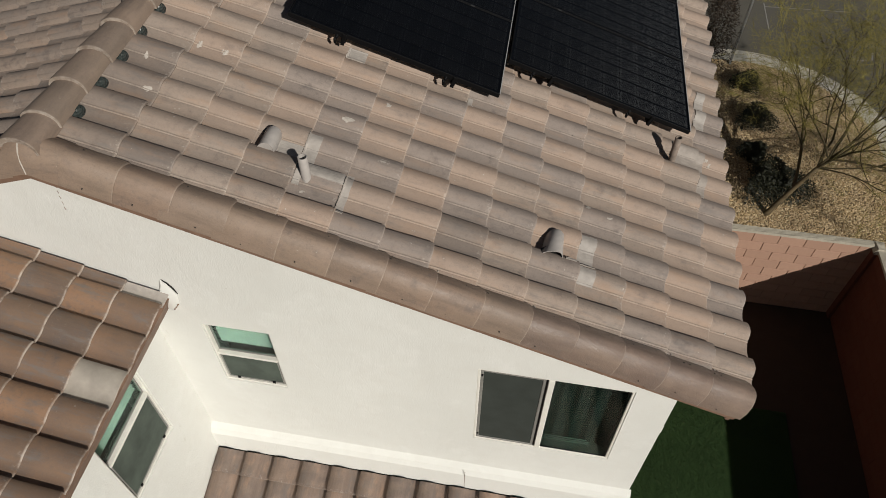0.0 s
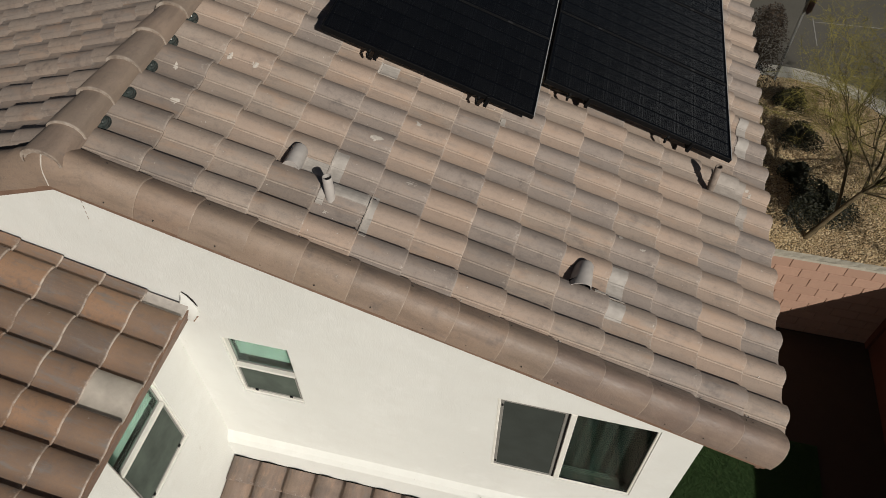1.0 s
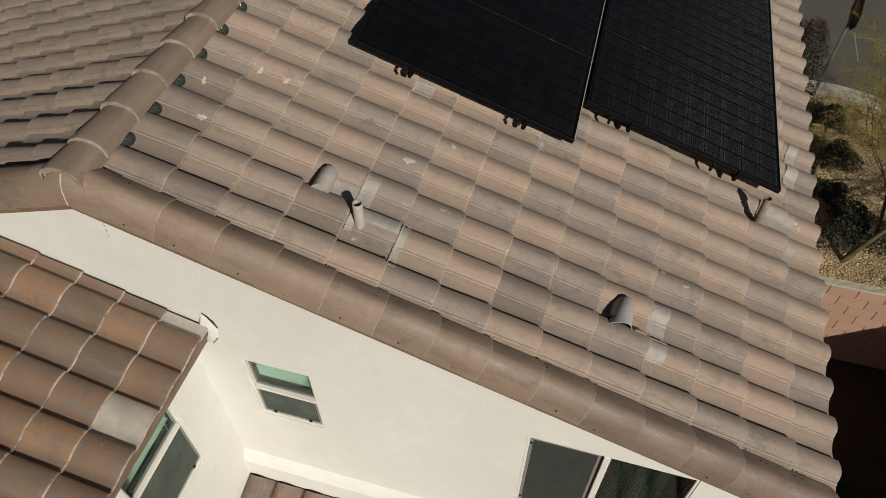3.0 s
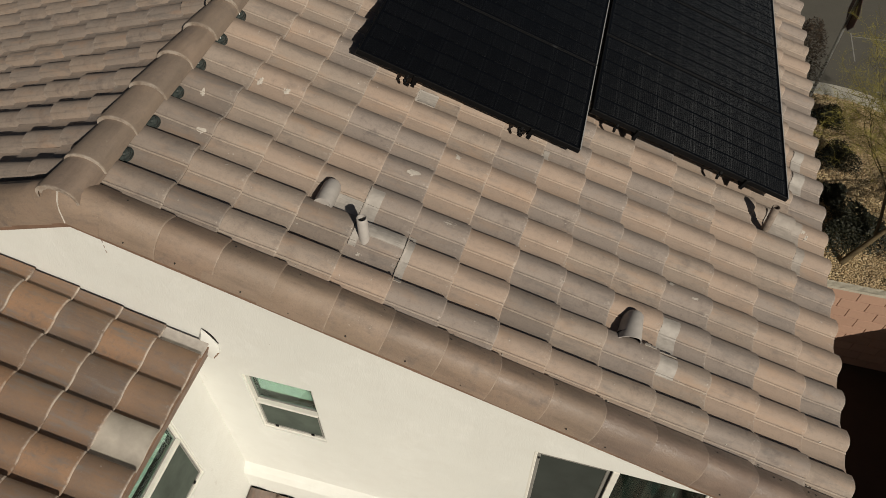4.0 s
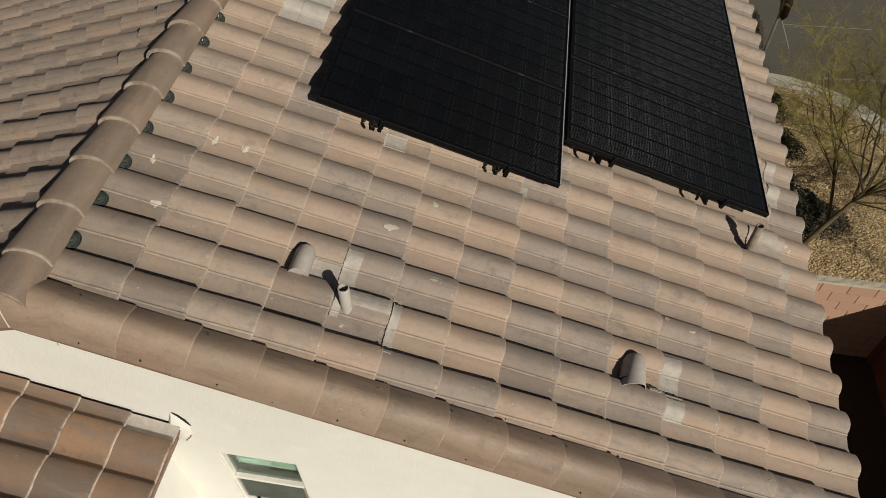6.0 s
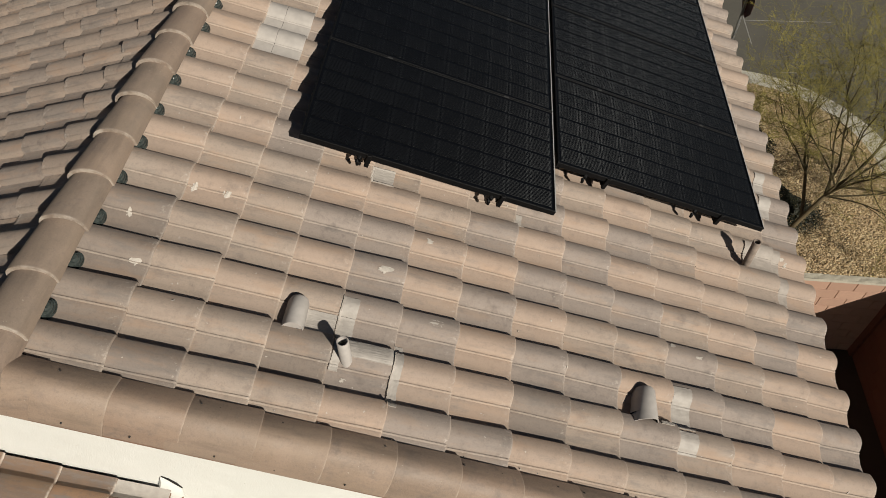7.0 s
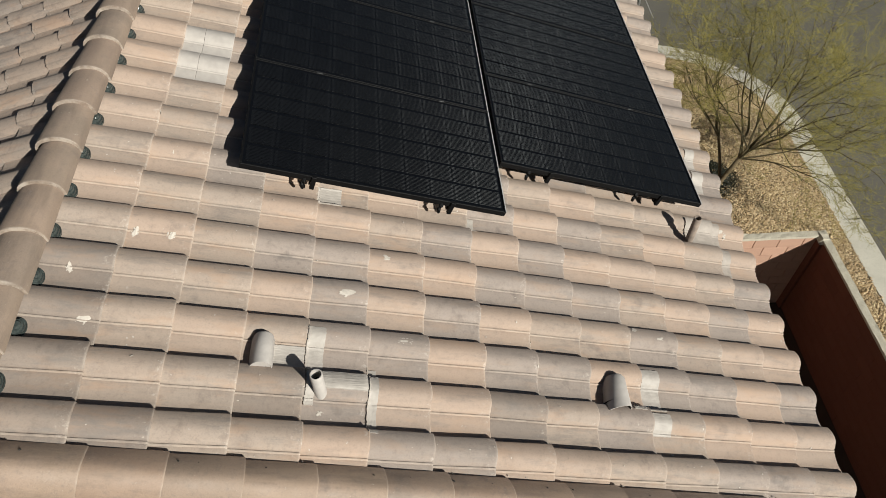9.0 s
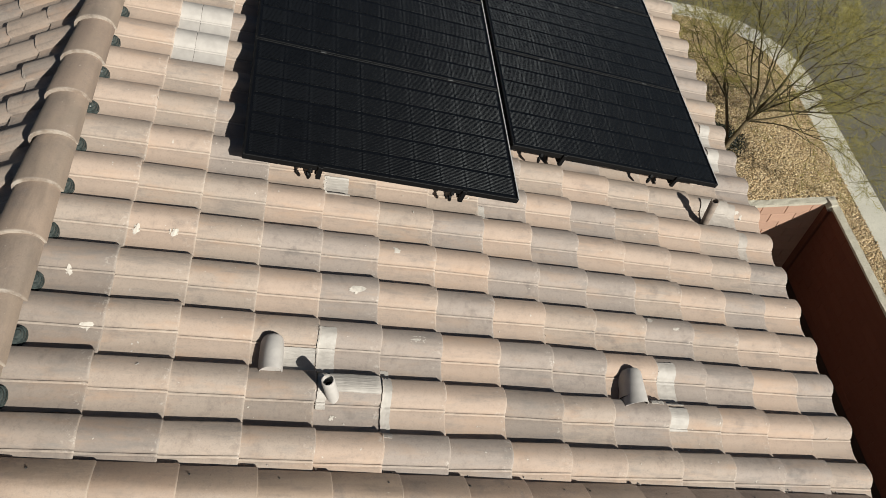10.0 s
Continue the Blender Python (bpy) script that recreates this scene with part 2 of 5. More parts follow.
def cell_material():
    """A blue-black cell under glass, crossed by fine bright wires that glint along their length."""
    k = Mat("silicon_cell", 0.2, 0.0, 0.5)
    wire = k.t.nodes.new("ShaderNodeTexWave")
    wire.bands_direction = "Y"
    wire.inputs["Scale"].default_value = 26.0
    k.link(k.coord.outputs["Object"], wire.inputs["Vector"])
    line = k.ramp(wire.outputs["Fac"], [(0.74, 0.0), (0.88, 1.0)])
    sep = k.t.nodes.new("ShaderNodeSeparateXYZ")
    k.link(k.coord.outputs["Object"], sep.inputs[0])
    ends = k.ramp(k.math("ABSOLUTE", sep.outputs["X"]), [(0.058, 0.0), (0.064, 1.0), (0.074, 1.0), (0.078, 0.0)])
    base = k.ramp(k.info.outputs["Random"], [(0.0, (0.0042, 0.0043, 0.0048)), (1.0, (0.0070, 0.0072, 0.0078))])
    wires = k.ramp(k.noise(60.0, 3, 0.7), [(0.35, (0.010, 0.0101, 0.0103)), (0.7, (0.052, 0.0525, 0.053))])
    wires = k.mix(k.math("MULTIPLY", ends, 0.6), wires, (0.080, 0.082, 0.084))
    k.color(k.mix(line, base, wires))
    k.put(k.b.inputs["Metallic"], line)
    k.put(k.b.inputs["Roughness"], k.mix(line, k.ramp(k.noise(9.0, 5, 0.6), [(0.3, 0.14), (0.7, 0.30)]), (0.32, 0.32, 0.32)))
    k.put(k.b.inputs["Anisotropic"], k.math("MULTIPLY", line, 1.0))
    turn = k.t.nodes.new("ShaderNodeVectorTransform")
    turn.vector_type, turn.convert_from, turn.convert_to = "VECTOR", "OBJECT", "WORLD"
    turn.inputs[0].default_value = (0.0, 1, 0)
    k.link(turn.outputs[0], k.b.inputs["Tangent"])
    k.bump(k.mix(0.5, k.noise(420.0, 2, 0.6), k.noise(70.0, 3, 0.6)), 0.03, 0.002)
    return k.m


M_CELL = cell_material()


def stucco_material():
    k = Mat("cream_stucco", 0.9, 0, 0.25)
    a, b = k.noise(0.7, 4), k.noise(6.0, 5, 0.65)
    c = k.ramp(a, [(0.3, (0.690, 0.688, 0.650)), (0.7, (0.755, 0.753, 0.714))])
    c = k.mix(k.ramp(b, [(0.45, 0.0), (0.8, 0.35)]), c, (0.66, 0.64, 0.592))
    patch = k.ramp(k.noise(2.6, 7, 0.68), [(0.54, 0.0), (0.66, 0.4)])
    c = k.mix(patch, c, (0.80, 0.797, 0.765))
    c = k.mix(k.ramp(k.noise(4.5, 7, 0.75, k.where("Object", (1, 1, 0.35))), [(0.655, 0.0), (0.70, 0.35)]), c, (0.56, 0.53, 0.475))
    fleck = k.math("MULTIPLY", k.ramp(k.noise(55.0, 3, 0.7), [(0.70, 0.0), (0.74, 0.6)]), k.ramp(k.noise(3.4, 3), [(0.52, 0.0), (0.60, 1.0)]))
    c = k.mix(fleck, c, (0.36, 0.32, 0.27))
    k.color(c)
    k.bump(k.mix(0.55, k.noise(95.0, 5, 0.7), k.noise(24.0, 4, 0.6)), 0.75, 0.006)
    return k.m


M_STUCCO = stucco_material()
# darkened for an unseen wall, so less light bounces into the yard
M_BOUNCE_CUT_STUCCO = plain("bounce_cut_stucco", (0.25, 0.20, 0.16), 0.9, vary=0.15, scale=6, bump=0.4)


def glass_material():
    k = Mat("green_glass", 0.02, 0, 0.5)
    k.color((0.62, 0.86, 0.76))
    k.b.inputs["Transmission Weight"].default_value = 1.0
    k.b.inputs["IOR"].default_value = 1.2
    k.bump(k.noise(3.0, 1), 0.006, 0.01)
    return k.m


M_GLASS = glass_material()


def block_material(name, light, dark):
    k = Mat(name, 0.92, 0, 0.2)
    c = k.ramp(k.info.outputs["Random"], [(0.0, tuple(0.92 * v for v in light)), (1.0, tuple(1.05 * v for v in light))])
    c = k.mix(k.ramp(k.noise(18.0, 6, 0.7), [(0.4, 0.0), (0.75, 0.5)]), c, dark)
    k.color(c)
    k.bump(k.noise(120.0, 4, 0.75), 0.6, 0.006)
    return k.m


M_BLOCK = block_material("red_block", (0.425, 0.265, 0.192), (0.355, 0.221, 0.158))
# red block with the shade of the yard face put into its colour
M_BLOCK_RED_SHADED = block_material("shade_darkened_red_block", (0.118, 0.044, 0.029), (0.098, 0.037, 0.024))
M_MORTAR = plain("grey_mortar", (0.20, 0.13, 0.10), 0.95, vary=0.2, scale=30, bump=0.4)


def concrete_material(name, c, scale=2.0, grit=60.0, dark=0.6):
    k = Mat(name, 0.9, 0, 0.25)
    a = k.ramp(k.noise(scale, 6, 0.65), [(0.3, tuple(v * 0.82 for v in c)), (0.7, c)])
    a = k.mix(k.ramp(k.noise(scale * 6, 6, 0.7), [(0.55, 0.0), (0.75, 0.5)]), a, tuple(v * dark for v in c))
    a = k.mix(k.ramp(k.noise(grit, 3, 0.8), [(0.35, 0.35), (0.5, 0.0)]), a, tuple(v * 0.5 for v in c))
    k.color(a)
    k.bump(k.noise(grit * 1.5, 4, 0.7), 0.5, 0.005)
    return k.m


M_CONCRETE = concrete_material("pale_concrete", (0.55, 0.52, 0.44))
M_WALLCAP = concrete_material("weathered_cap", (0.47, 0.43, 0.345), 9.0, 34.0, 0.36)
M_ASPHALT = concrete_material("asphalt", (0.123, 0.114, 0.095), 0.8, 90.0, 0.7)
M_PAINT = plain("road_paint", (0.26, 0.25, 0.23), 0.8, vary=0.2, scale=20)
M_GROUND = concrete_material("tan_desert_ground", (0.27, 0.205, 0.135), 1.2, 50.0, 0.7)
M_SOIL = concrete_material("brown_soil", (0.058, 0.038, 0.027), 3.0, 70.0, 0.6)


def gravel_material(name, island):
    k = Mat(name, 0.9, 0, 0.25)
    stops = [(0.0, (0.285, 0.200, 0.104)), (0.25, (0.55, 0.425, 0.245)), (0.5, (0.395, 0.283, 0.150)), (0.75, (0.66, 0.545, 0.350)), (1.0, (0.325, 0.225, 0.116))]
    if island:
        g = k.t.nodes.new("ShaderNodeNewGeometry")
        c = k.ramp(g.outputs["Random Per Island"], stops)
        c = k.mix(k.ramp(k.noise(0.9, 3), [(0.4, 0.0), (0.7, 0.35)]), c, (0.36, 0.26, 0.17))
    else:
        v = k.t.nodes.new("ShaderNodeTexVoronoi")
        v.inputs["Scale"].default_value = 30.0
        k.link(k.coord.outputs["Object"], v.inputs["Vector"])
        s = k.t.nodes.new("ShaderNodeSeparateColor")
        k.link(v.outputs["Color"], s.inputs["Color"])
        c = k.mix(k.ramp(v.outputs["Distance"], [(0.3, 0.0), (0.7, 0.8)]), k.ramp(s.outputs[0], stops), (0.13, 0.095, 0.06))
        k.bump(v.outputs["Distance"], 0.8, 0.03)
        k.t.nodes[-1].invert = True
    k.color(c)
    return k.m


M_GRAVEL, M_STONE = gravel_material("gravel_bed", False), gravel_material("gravel_stone", True)


def turf_material():
    k = Mat("turf", 0.75, 0, 0.25)
    g = k.t.nodes.new("ShaderNodeNewGeometry")
    c = k.ramp(g.outputs["Random Per Island"], [(0.0, (0.013, 0.028, 0.008)), (0.6, (0.027, 0.056, 0.015)), (0.93, (0.046, 0.084, 0.022)), (1.0, (0.13, 0.135, 0.06))])
    k.color(k.mix(k.ramp(k.noise(1.6, 4), [(0.35, 0.0), (0.7, 0.5)]), c, (0.019, 0.040, 0.011)))
    return k.m


M_TURF = turf_material()
M_BARK = concrete_material("green_brown_bark", (0.070, 0.055, 0.027), 9.0, 60.0, 0.5)
M_TRUNK = concrete_material("tan_bark", (0.125, 0.094, 0.052), 7.0, 50.0, 0.5)


def leaf_material(name, a, b, c):
    k = Mat(name, 0.6, 0, 0.3)
    g = k.t.nodes.new("ShaderNodeNewGeometry")
    k.color(k.ramp(g.outputs["Random Per Island"], [(0.0, a), (0.55, b), (1.0, c)]))
    return k.m


M_TWIG = leaf_material("green_twig", (0.095, 0.082, 0.024), (0.205, 0.178, 0.045), (0.32, 0.278, 0.080))
M_LEAF = leaf_material("tree_leaf", (0.185, 0.162, 0.022), (0.30, 0.262, 0.040), (0.41, 0.355, 0.075))
M_SHRUB = leaf_material("shrub_leaf", (0.008, 0.010, 0.005), (0.016, 0.018, 0.008), (0.034, 0.034, 0.014))
M_RUST_SHRUB = leaf_material("rust_shrub_leaf", (0.020, 0.014, 0.010), (0.042, 0.029, 0.019), (0.075, 0.051, 0.031))
M_SIGN_BACK = plain("red_sign_face", (0.07, 0.022, 0.02), 0.5, vary=0.2, scale=8)


# ---------------------------------------------------------------- mesh building
class Geo:
    """Gathers vertices and faces for one mesh."""

    def __init__(self):
        self.v, self.f = [], []

    def add(self, verts, faces):
        n = len(self.v)
        self.v += [tuple(p) for p in verts]
        self.f += [tuple(i + n for i in f) for f in faces]
        return self

    def box(self, x0, x1, y0, y1, z0, z1):
        p = [(x, y, z) for x in (x0, x1) for y in (y0, y1) for z in (z0, z1)]
        return self.add(p, [(0, 1, 3, 2), (4, 6, 7, 5), (0, 4, 5, 1), (2, 3, 7, 6), (0, 2, 6, 4), (1, 5, 7, 3)])

    def quad(self, a, b, c, d):
        return self.add([a, b, c, d], [(0, 1, 2, 3)])

    def tube(self, pts, radii, n=8, caps=True):
        rings = []
        for i, p in enumerate(pts):
            p = Vector(p)
            d = (Vector(pts[min(i + 1, len(pts) - 1)]) - Vector(pts[max(i - 1, 0)])).normalized()
            a = d.cross((0, 0, 1) if abs(d.z) < 0.9 else (1, 0, 0)).normalized()
            b = d.cross(a)
            rings.append([p + radii[i] * (math.cos(6.28319 * k / n) * a + math.sin(6.28319 * k / n) * b) for k in range(n)])
        faces = [(i * n + k, i * n + (k + 1) % n, (i + 1) * n + (k + 1) % n, (i + 1) * n + k) for i in range(len(pts) - 1) for k in range(n)]
        if caps:
            faces += [tuple(reversed(range(n))), tuple((len(pts) - 1) * n + k for k in range(n))]
        return self.add([p for r in rings for p in r], faces)

    def mesh(self, name, mat, smooth=0.0, bevel=0.0, weld=False):
        me = bpy.data.meshes.new(name)
        me.from_pydata(self.v, [], self.f)
        if bevel or weld:
            bm = bmesh.new()
            bm.from_mesh(me)
            if weld:
                bmesh.ops.remove_doubles(bm, verts=list(bm.verts), dist=0.0003)
            if bevel:
                bmesh.ops.bevel(bm, geom=list(bm.edges), offset=bevel, segments=1, affect="EDGES", profile=0.6)
            bmesh.ops.recalc_face_normals(bm, faces=list(bm.faces))
            bm.to_mesh(me)
            bm.free()
        me.materials.append(mat)
        if smooth:
            me.polygons.foreach_set("use_smooth", [True] * len(me.polygons))
            me.set_sharp_from_angle(angle=radians(smooth))
        me.update()
        return me


def part(name, geo, mat, parent=None, label="", smooth=0.0, bevel=0.0, m=None, weld=False):
    """One mesh object, from a Geo or a ready mesh, under a thing or a part."""
    ob = new(name, geo.mesh(name, mat, smooth, bevel, weld) if isinstance(geo, Geo) else geo)
    if parent is not None:
        ob.parent = parent
    if m is not None:
        ob.matrix_basis = m
    if label:
        ob["label"] = label
    return ob


def thing(name, label, category, group="", kind="", m=None):
    ob = new(name)
    ob.empty_display_size = 0.1
    if m is not None:
        ob.matrix_basis = m
    return tagged(ob, label, category, group, kind)


# ---------------------------------------------------------------- the roof's frame
PITCH = radians(19.3)
CP, SP, TAN = math.cos(PITCH), math.sin(PITCH), math.tan(PITCH)
RIDGE_Z = 7.656
COVER = 0.2925
COURSES = [4.835, 4.525, 4.180, 3.828, 3.475, 3.118, 2.784, 2.449, 2.110, 1.772, 1.446, 1.117, 0.782, 0.450, 0.115]
EAVE_U, EXPOSE = COURSES[0], 0.340
ROW_Y = 0.163
EAST = Matrix(((CP, 0, SP, 0), (0, 1, 0, 0), (-SP, 0, CP, RIDGE_Z), (0, 0, 0, 1)))
WEST = Matrix(((-CP, 0, -SP, 0), (0, -1, 0, 0), (-SP, 0, CP, RIDGE_Z), (0, 0, 0, 1)))
WING_Z = 6.246
WING_P = radians(21.4)
WING = Matrix(((math.cos(WING_P), 0, math.sin(WING_P), 0), (0, 1, 0, 0), (-math.sin(WING_P), 0, math.cos(WING_P), WING_Z + 0.345 * (math.tan(WING_P) - TAN)), (0, 0, 0, 1)))

AMP, LOW = 0.070, -0.052
# the rib and groove at the foot of a tile's round back
RIB = ((0.42, 0.250), (0.434, 0.250), (0.444, 0.345), (0.460, 0.362), (0.469, 0.305), (0.482, 0.32), (0.51, 0.53))


def swell(s):
    """Height of the tile's top over the roof's plane at the fraction s across it: a hollow pan, a rib, a round back that drops off steeply."""
    s = s % 1.0
    if s < 0.42:
        h = 0.250 * (s / 0.42) ** 1.7 + 0.15 * max(0.0, 1 - s / 0.20)
    elif s < 0.51:
        for (a, ha), (b, hb) in zip(RIB, RIB[1:]):
            if a <= s <= b:
                h = ha + (hb - ha) * (s - a) / (b - a)
    elif s < 0.71:
        h = 0.34 + 0.66 * math.sin(1.5708 * (s - 0.47) / 0.24) ** 0.9
    elif s < 0.966:
        h = 1 - 0.31 * ((s - 0.71) / 0.256) ** 2
    elif s < 0.986:
        h = 0.69 - 0.14 * (s - 0.966) / 0.02
    else:
        h = 0.55 * max(0.0, 1 - (s - 0.986) / 0.008)
    return LOW + AMP * h


def barrel(s):
    """The rounder profile of the wing's older tiles."""
    s = s % 1.0
    if s < 0.36:
        h = 0.22 * (s / 0.36) ** 2 + 0.15 * max(0.0, 1 - s / 0.20)
    elif s < 0.986:
        h = 0.22 + 0.78 * max(0.0, 1 - ((s - 0.70) / 0.34) ** 2) ** 0.6
    else:
        h = 0.0
    return LOW + AMP * h


def course_lift(u):
    """How far the tiles' tilt raises their top at u, from head to butt."""
    for lo, hi in zip(COURSES[1:], COURSES):
        if lo <= u <= hi:
            return 0.028 * (-0.404 + 0.835 * (u - lo) / (hi - lo))
    return 0.0


def course_pose(i, y, rnd):
    """The place of a tile in course i, stretched to its course, with a little unevenness."""
    long = COURSES[i] - COURSES[i + 1] + 0.06
    return pose(COURSES[i] - long + rnd.gauss(0, 0.003), y + rnd.gauss(0, 0.003), rnd.gauss(0, 0.002), 0, rnd.gauss(0, 0.25), rnd.gauss(0, 0.45)) @ Matrix.Diagonal((long / (EXPOSE + 0.06), 1, 1, 1))


def tile_mesh(name, mat, length=EXPOSE + 0.06, width=COVER, cut=(0.0, 1.0), thick=0.022, lift=0.028, runs=1, swell=swell):
    """One interlocking tile: x down the slope from its head, y across, the butt end raised by lift."""
    steps = [s for s in (0, 0.07, 0.14, 0.20, 0.29, 0.37, 0.42, 0.434, 0.444, 0.460, 0.469, 0.482, 0.51, 0.55, 0.60, 0.65, 0.71, 0.78, 0.85, 0.91, 0.945, 0.965, 0.985, 0.995) if cut[0] <= s <= cut[1]]
    g = Geo()
    n = len(steps)
    for k in range(runs):
        xa, xb = length * k / runs + (0.0015 if k else 0), length * (k + 1) / runs
        za, zb = lift * (-0.55 + 0.98 * k / runs), lift * (-0.55 + 0.98 * (k + 1) / runs)
        top0 = [(xa, s * width, swell(s) + za) for s in steps]
        top1 = [(xb - 0.006, s * width, swell(s) + zb) for s in steps]
        top2 = [(xb, s * width, swell(s) + zb - 0.006) for s in steps]
        low = [(xb - 0.002, s * width, swell(s) + zb - thick) for s in steps]
        g.add(top0 + top1 + top2 + low, [(r * n + i, (r + 1) * n + i, (r + 1) * n + i + 1, r * n + i + 1) for r in range(3) for i in range(n - 1)])
        side = [(xa, width * steps[0], swell(steps[0]) + za), (xb, width * steps[0], swell(steps[0]) + zb), (xb, width * steps[0], swell(steps[0]) + zb - thick), (xa, width * steps[0], swell(steps[0]) + za - thick)]
        g.add(side, [(0, 3, 2, 1)])
    return g.mesh(name, mat, 32)


def slab(frame_m, u0, u1, y0, y1, w0, w1):
    g = Geo().box(u0, u1, y0, y1, w0, w1)
    g.v = [tuple(frame_m @ Vector(p)) for p in g.v]
    return g


# ---------------------------------------------------------------- the house
HOUSE_X, HOUSE_Y1 = 4.15, 9.5
WALL_T = 0.15
FACE_Y = -0.03
house = thing("house", "cream stucco house with brown concrete tile roofs", "house")


def wall_mesh(x0, x1, z0, top, openings, face, depth):
    """A wall in the xz plane with openings through it; top(x) is its upper edge. face: y of the outside, depth: thickness."""
    xs = sorted({x0, x1, *[o[0] for o in openings], *[o[1] for o in openings], *([0.0] if x0 < 0 < x1 else [])})
    g = Geo()
    ya, yb = face, face + depth
    for a, b in zip(xs, xs[1:]):
        cuts = sorted([(o[2], o[3]) for o in openings if o[0] <= a and o[1] >= b])
        z = z0
        spans = []
        for lo, hi in cuts:
            spans.append(((z, z), (lo, lo)))
            z = hi
        spans.append(((z, z), (top(a), top(b))))
        for (la, lb), (ha, hb) in spans:
            for y in (ya, yb):
                g.quad((a, y, la), (b, y, lb), (b, y, hb), (a, y, ha))
        g.quad((a, ya, top(a)), (b, ya, top(b)), (b, yb, top(b)), (a, yb, top(a)))
    for a, b, lo, hi in openings:
        g.quad((a, ya, lo), (a, yb, lo), (a, yb, hi), (a, ya, hi))
        g.quad((b, ya, lo), (b, yb, lo), (b, yb, hi), (b, ya, hi))
        g.quad((a, ya, lo), (b, ya, lo), (b, yb, lo), (a, yb, lo))
        g.quad((a, ya, hi), (b, ya, hi), (b, yb, hi), (a, yb, hi))
    for x in (x0, x1):
        g.quad((x, ya, z0), (x, yb, z0), (x, yb, top(x)), (x, ya, top(x)))
    return g


W1 = (0.468, 1.025, 4.855, 5.722)
W2 = (2.668, 3.848, 4.470, 5.675)
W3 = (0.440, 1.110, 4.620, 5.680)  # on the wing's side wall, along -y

part("wall", wall_mesh(-HOUSE_X, HOUSE_X, 0, lambda x: RIDGE_Z - abs(x) * TAN - 0.13, [W1, W2], FACE_Y, WALL_T), M_STUCCO, house, "cream stucco gable wall")
EAVE_TOP = RIDGE_Z - HOUSE_X * TAN - 0.10
# this wall is out of view; its dark colour only cuts bounced light
part("wall", Geo().box(HOUSE_X - WALL_T, HOUSE_X, FACE_Y + WALL_T, HOUSE_Y1, 0, EAVE_TOP), M_BOUNCE_CUT_STUCCO, house, "unseen stucco side wall, darkened to cut bounced light")
part("wall", Geo().box(-HOUSE_X, -HOUSE_X + WALL_T, FACE_Y + WALL_T, HOUSE_Y1, 0, EAVE_TOP), M_STUCCO, house)
part("wall", wall_mesh(-HOUSE_X + WALL_T, HOUSE_X - WALL_T, 0, lambda x: RIDGE_Z - abs(x) * TAN - 0.13, [], HOUSE_Y1 - WALL_T, WALL_T), M_STUCCO, house)

# wing that stands out from the gable wall
WING_X, WING_Y = 0.07, -4.6
swap = Matrix(((0, -1, 0, 0), (-1, 0, 0, 0), (0, 0, 1, 0), (0, 0, 0, 1)))
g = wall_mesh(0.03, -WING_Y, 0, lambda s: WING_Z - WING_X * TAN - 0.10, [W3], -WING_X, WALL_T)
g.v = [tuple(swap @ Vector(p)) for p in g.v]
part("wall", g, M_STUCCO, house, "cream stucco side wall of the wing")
WING_RIDGE = -1.62
g = Geo()
g.add([(-4.0, WING_Y, 0), (WING_X - WALL_T, WING_Y, 0), (WING_X - WALL_T, WING_Y, WING_Z - 0.1), (WING_RIDGE, WING_Y, WING_Z - WING_RIDGE * TAN - 0.12), (-4.0, WING_Y, WING_Z - 0.7)], [(0, 1, 2, 3, 4)])
part("wall", g, M_STUCCO, house)

# roof decks, fascias and the boards under the rake
roof_east = part("roof_slope", slab(EAST, 0, EAVE_U - 0.06, -0.22, HOUSE_Y1 + 0.2, -0.12, -0.085), M_DECK, house, "weathered brown and grey concrete tile roof slope")
roof_west = part("roof_slope", slab(WEST, 0, EAVE_U - 0.06, -HOUSE_Y1 - 0.2, 0.22, -0.12, -0.085), M_DECK, house, "brown concrete tile slope behind the ridge")
part("fascia", slab(EAST, EAVE_U - 0.06, EAVE_U - 0.03, -0.22, HOUSE_Y1 + 0.2, -0.27, -0.06), M_FASCIA, house)
part("fascia", slab(WEST, EAVE_U - 0.06, EAVE_U - 0.03, -HOUSE_Y1 - 0.2, 0.22, -0.27, -0.06), M_FASCIA, house)
part("soffit", slab(EAST, 4.2, EAVE_U - 0.062, -0.218, HOUSE_Y1, -0.16, -0.125), M_STUCCO, house)
part("rake_board", slab(EAST, -0.03, EAVE_U - 0.05, -0.254, -0.222, -0.195, -0.09), M_FASCIA, house, "brown painted rake board")
part("rake_board", slab(WEST, -0.03, EAVE_U - 0.05, 0.225, 0.251, -0.195, -0.09), M_FASCIA, house, "brown painted rake board")


# ---------------------------------------------------------------- windows
def sash(window, frame_m, x0, x1, z0, z1, y, bar, deep, mat, pane_mat, name="sash", pane_name="pane", label=""):
    """A sash of four bars with its pane, in the wall's own xz plane (y outward is negative)."""
    g = Geo()
    g.box(x0, x1, y, y + deep, z0, z0 + bar).box(x0, x1, y, y + deep, z1 - bar, z1)
    g.box(x0, x0 + bar, y, y + deep, z0 + bar, z1 - bar).box(x1 - bar, x1, y, y + deep, z0 + bar, z1 - bar)
    s = part(name, g, mat, window, label, bevel=0.003, m=frame_m)
    p = part(pane_name, Geo().box(x0 + bar, x1 - bar, y + deep * 0.45, y + deep * 0.45 + 0.005, z0 + bar, z1 - bar), pane_mat, s)
    if pane_mat is M_GLASS:
        p.visible_shadow = False
    return s


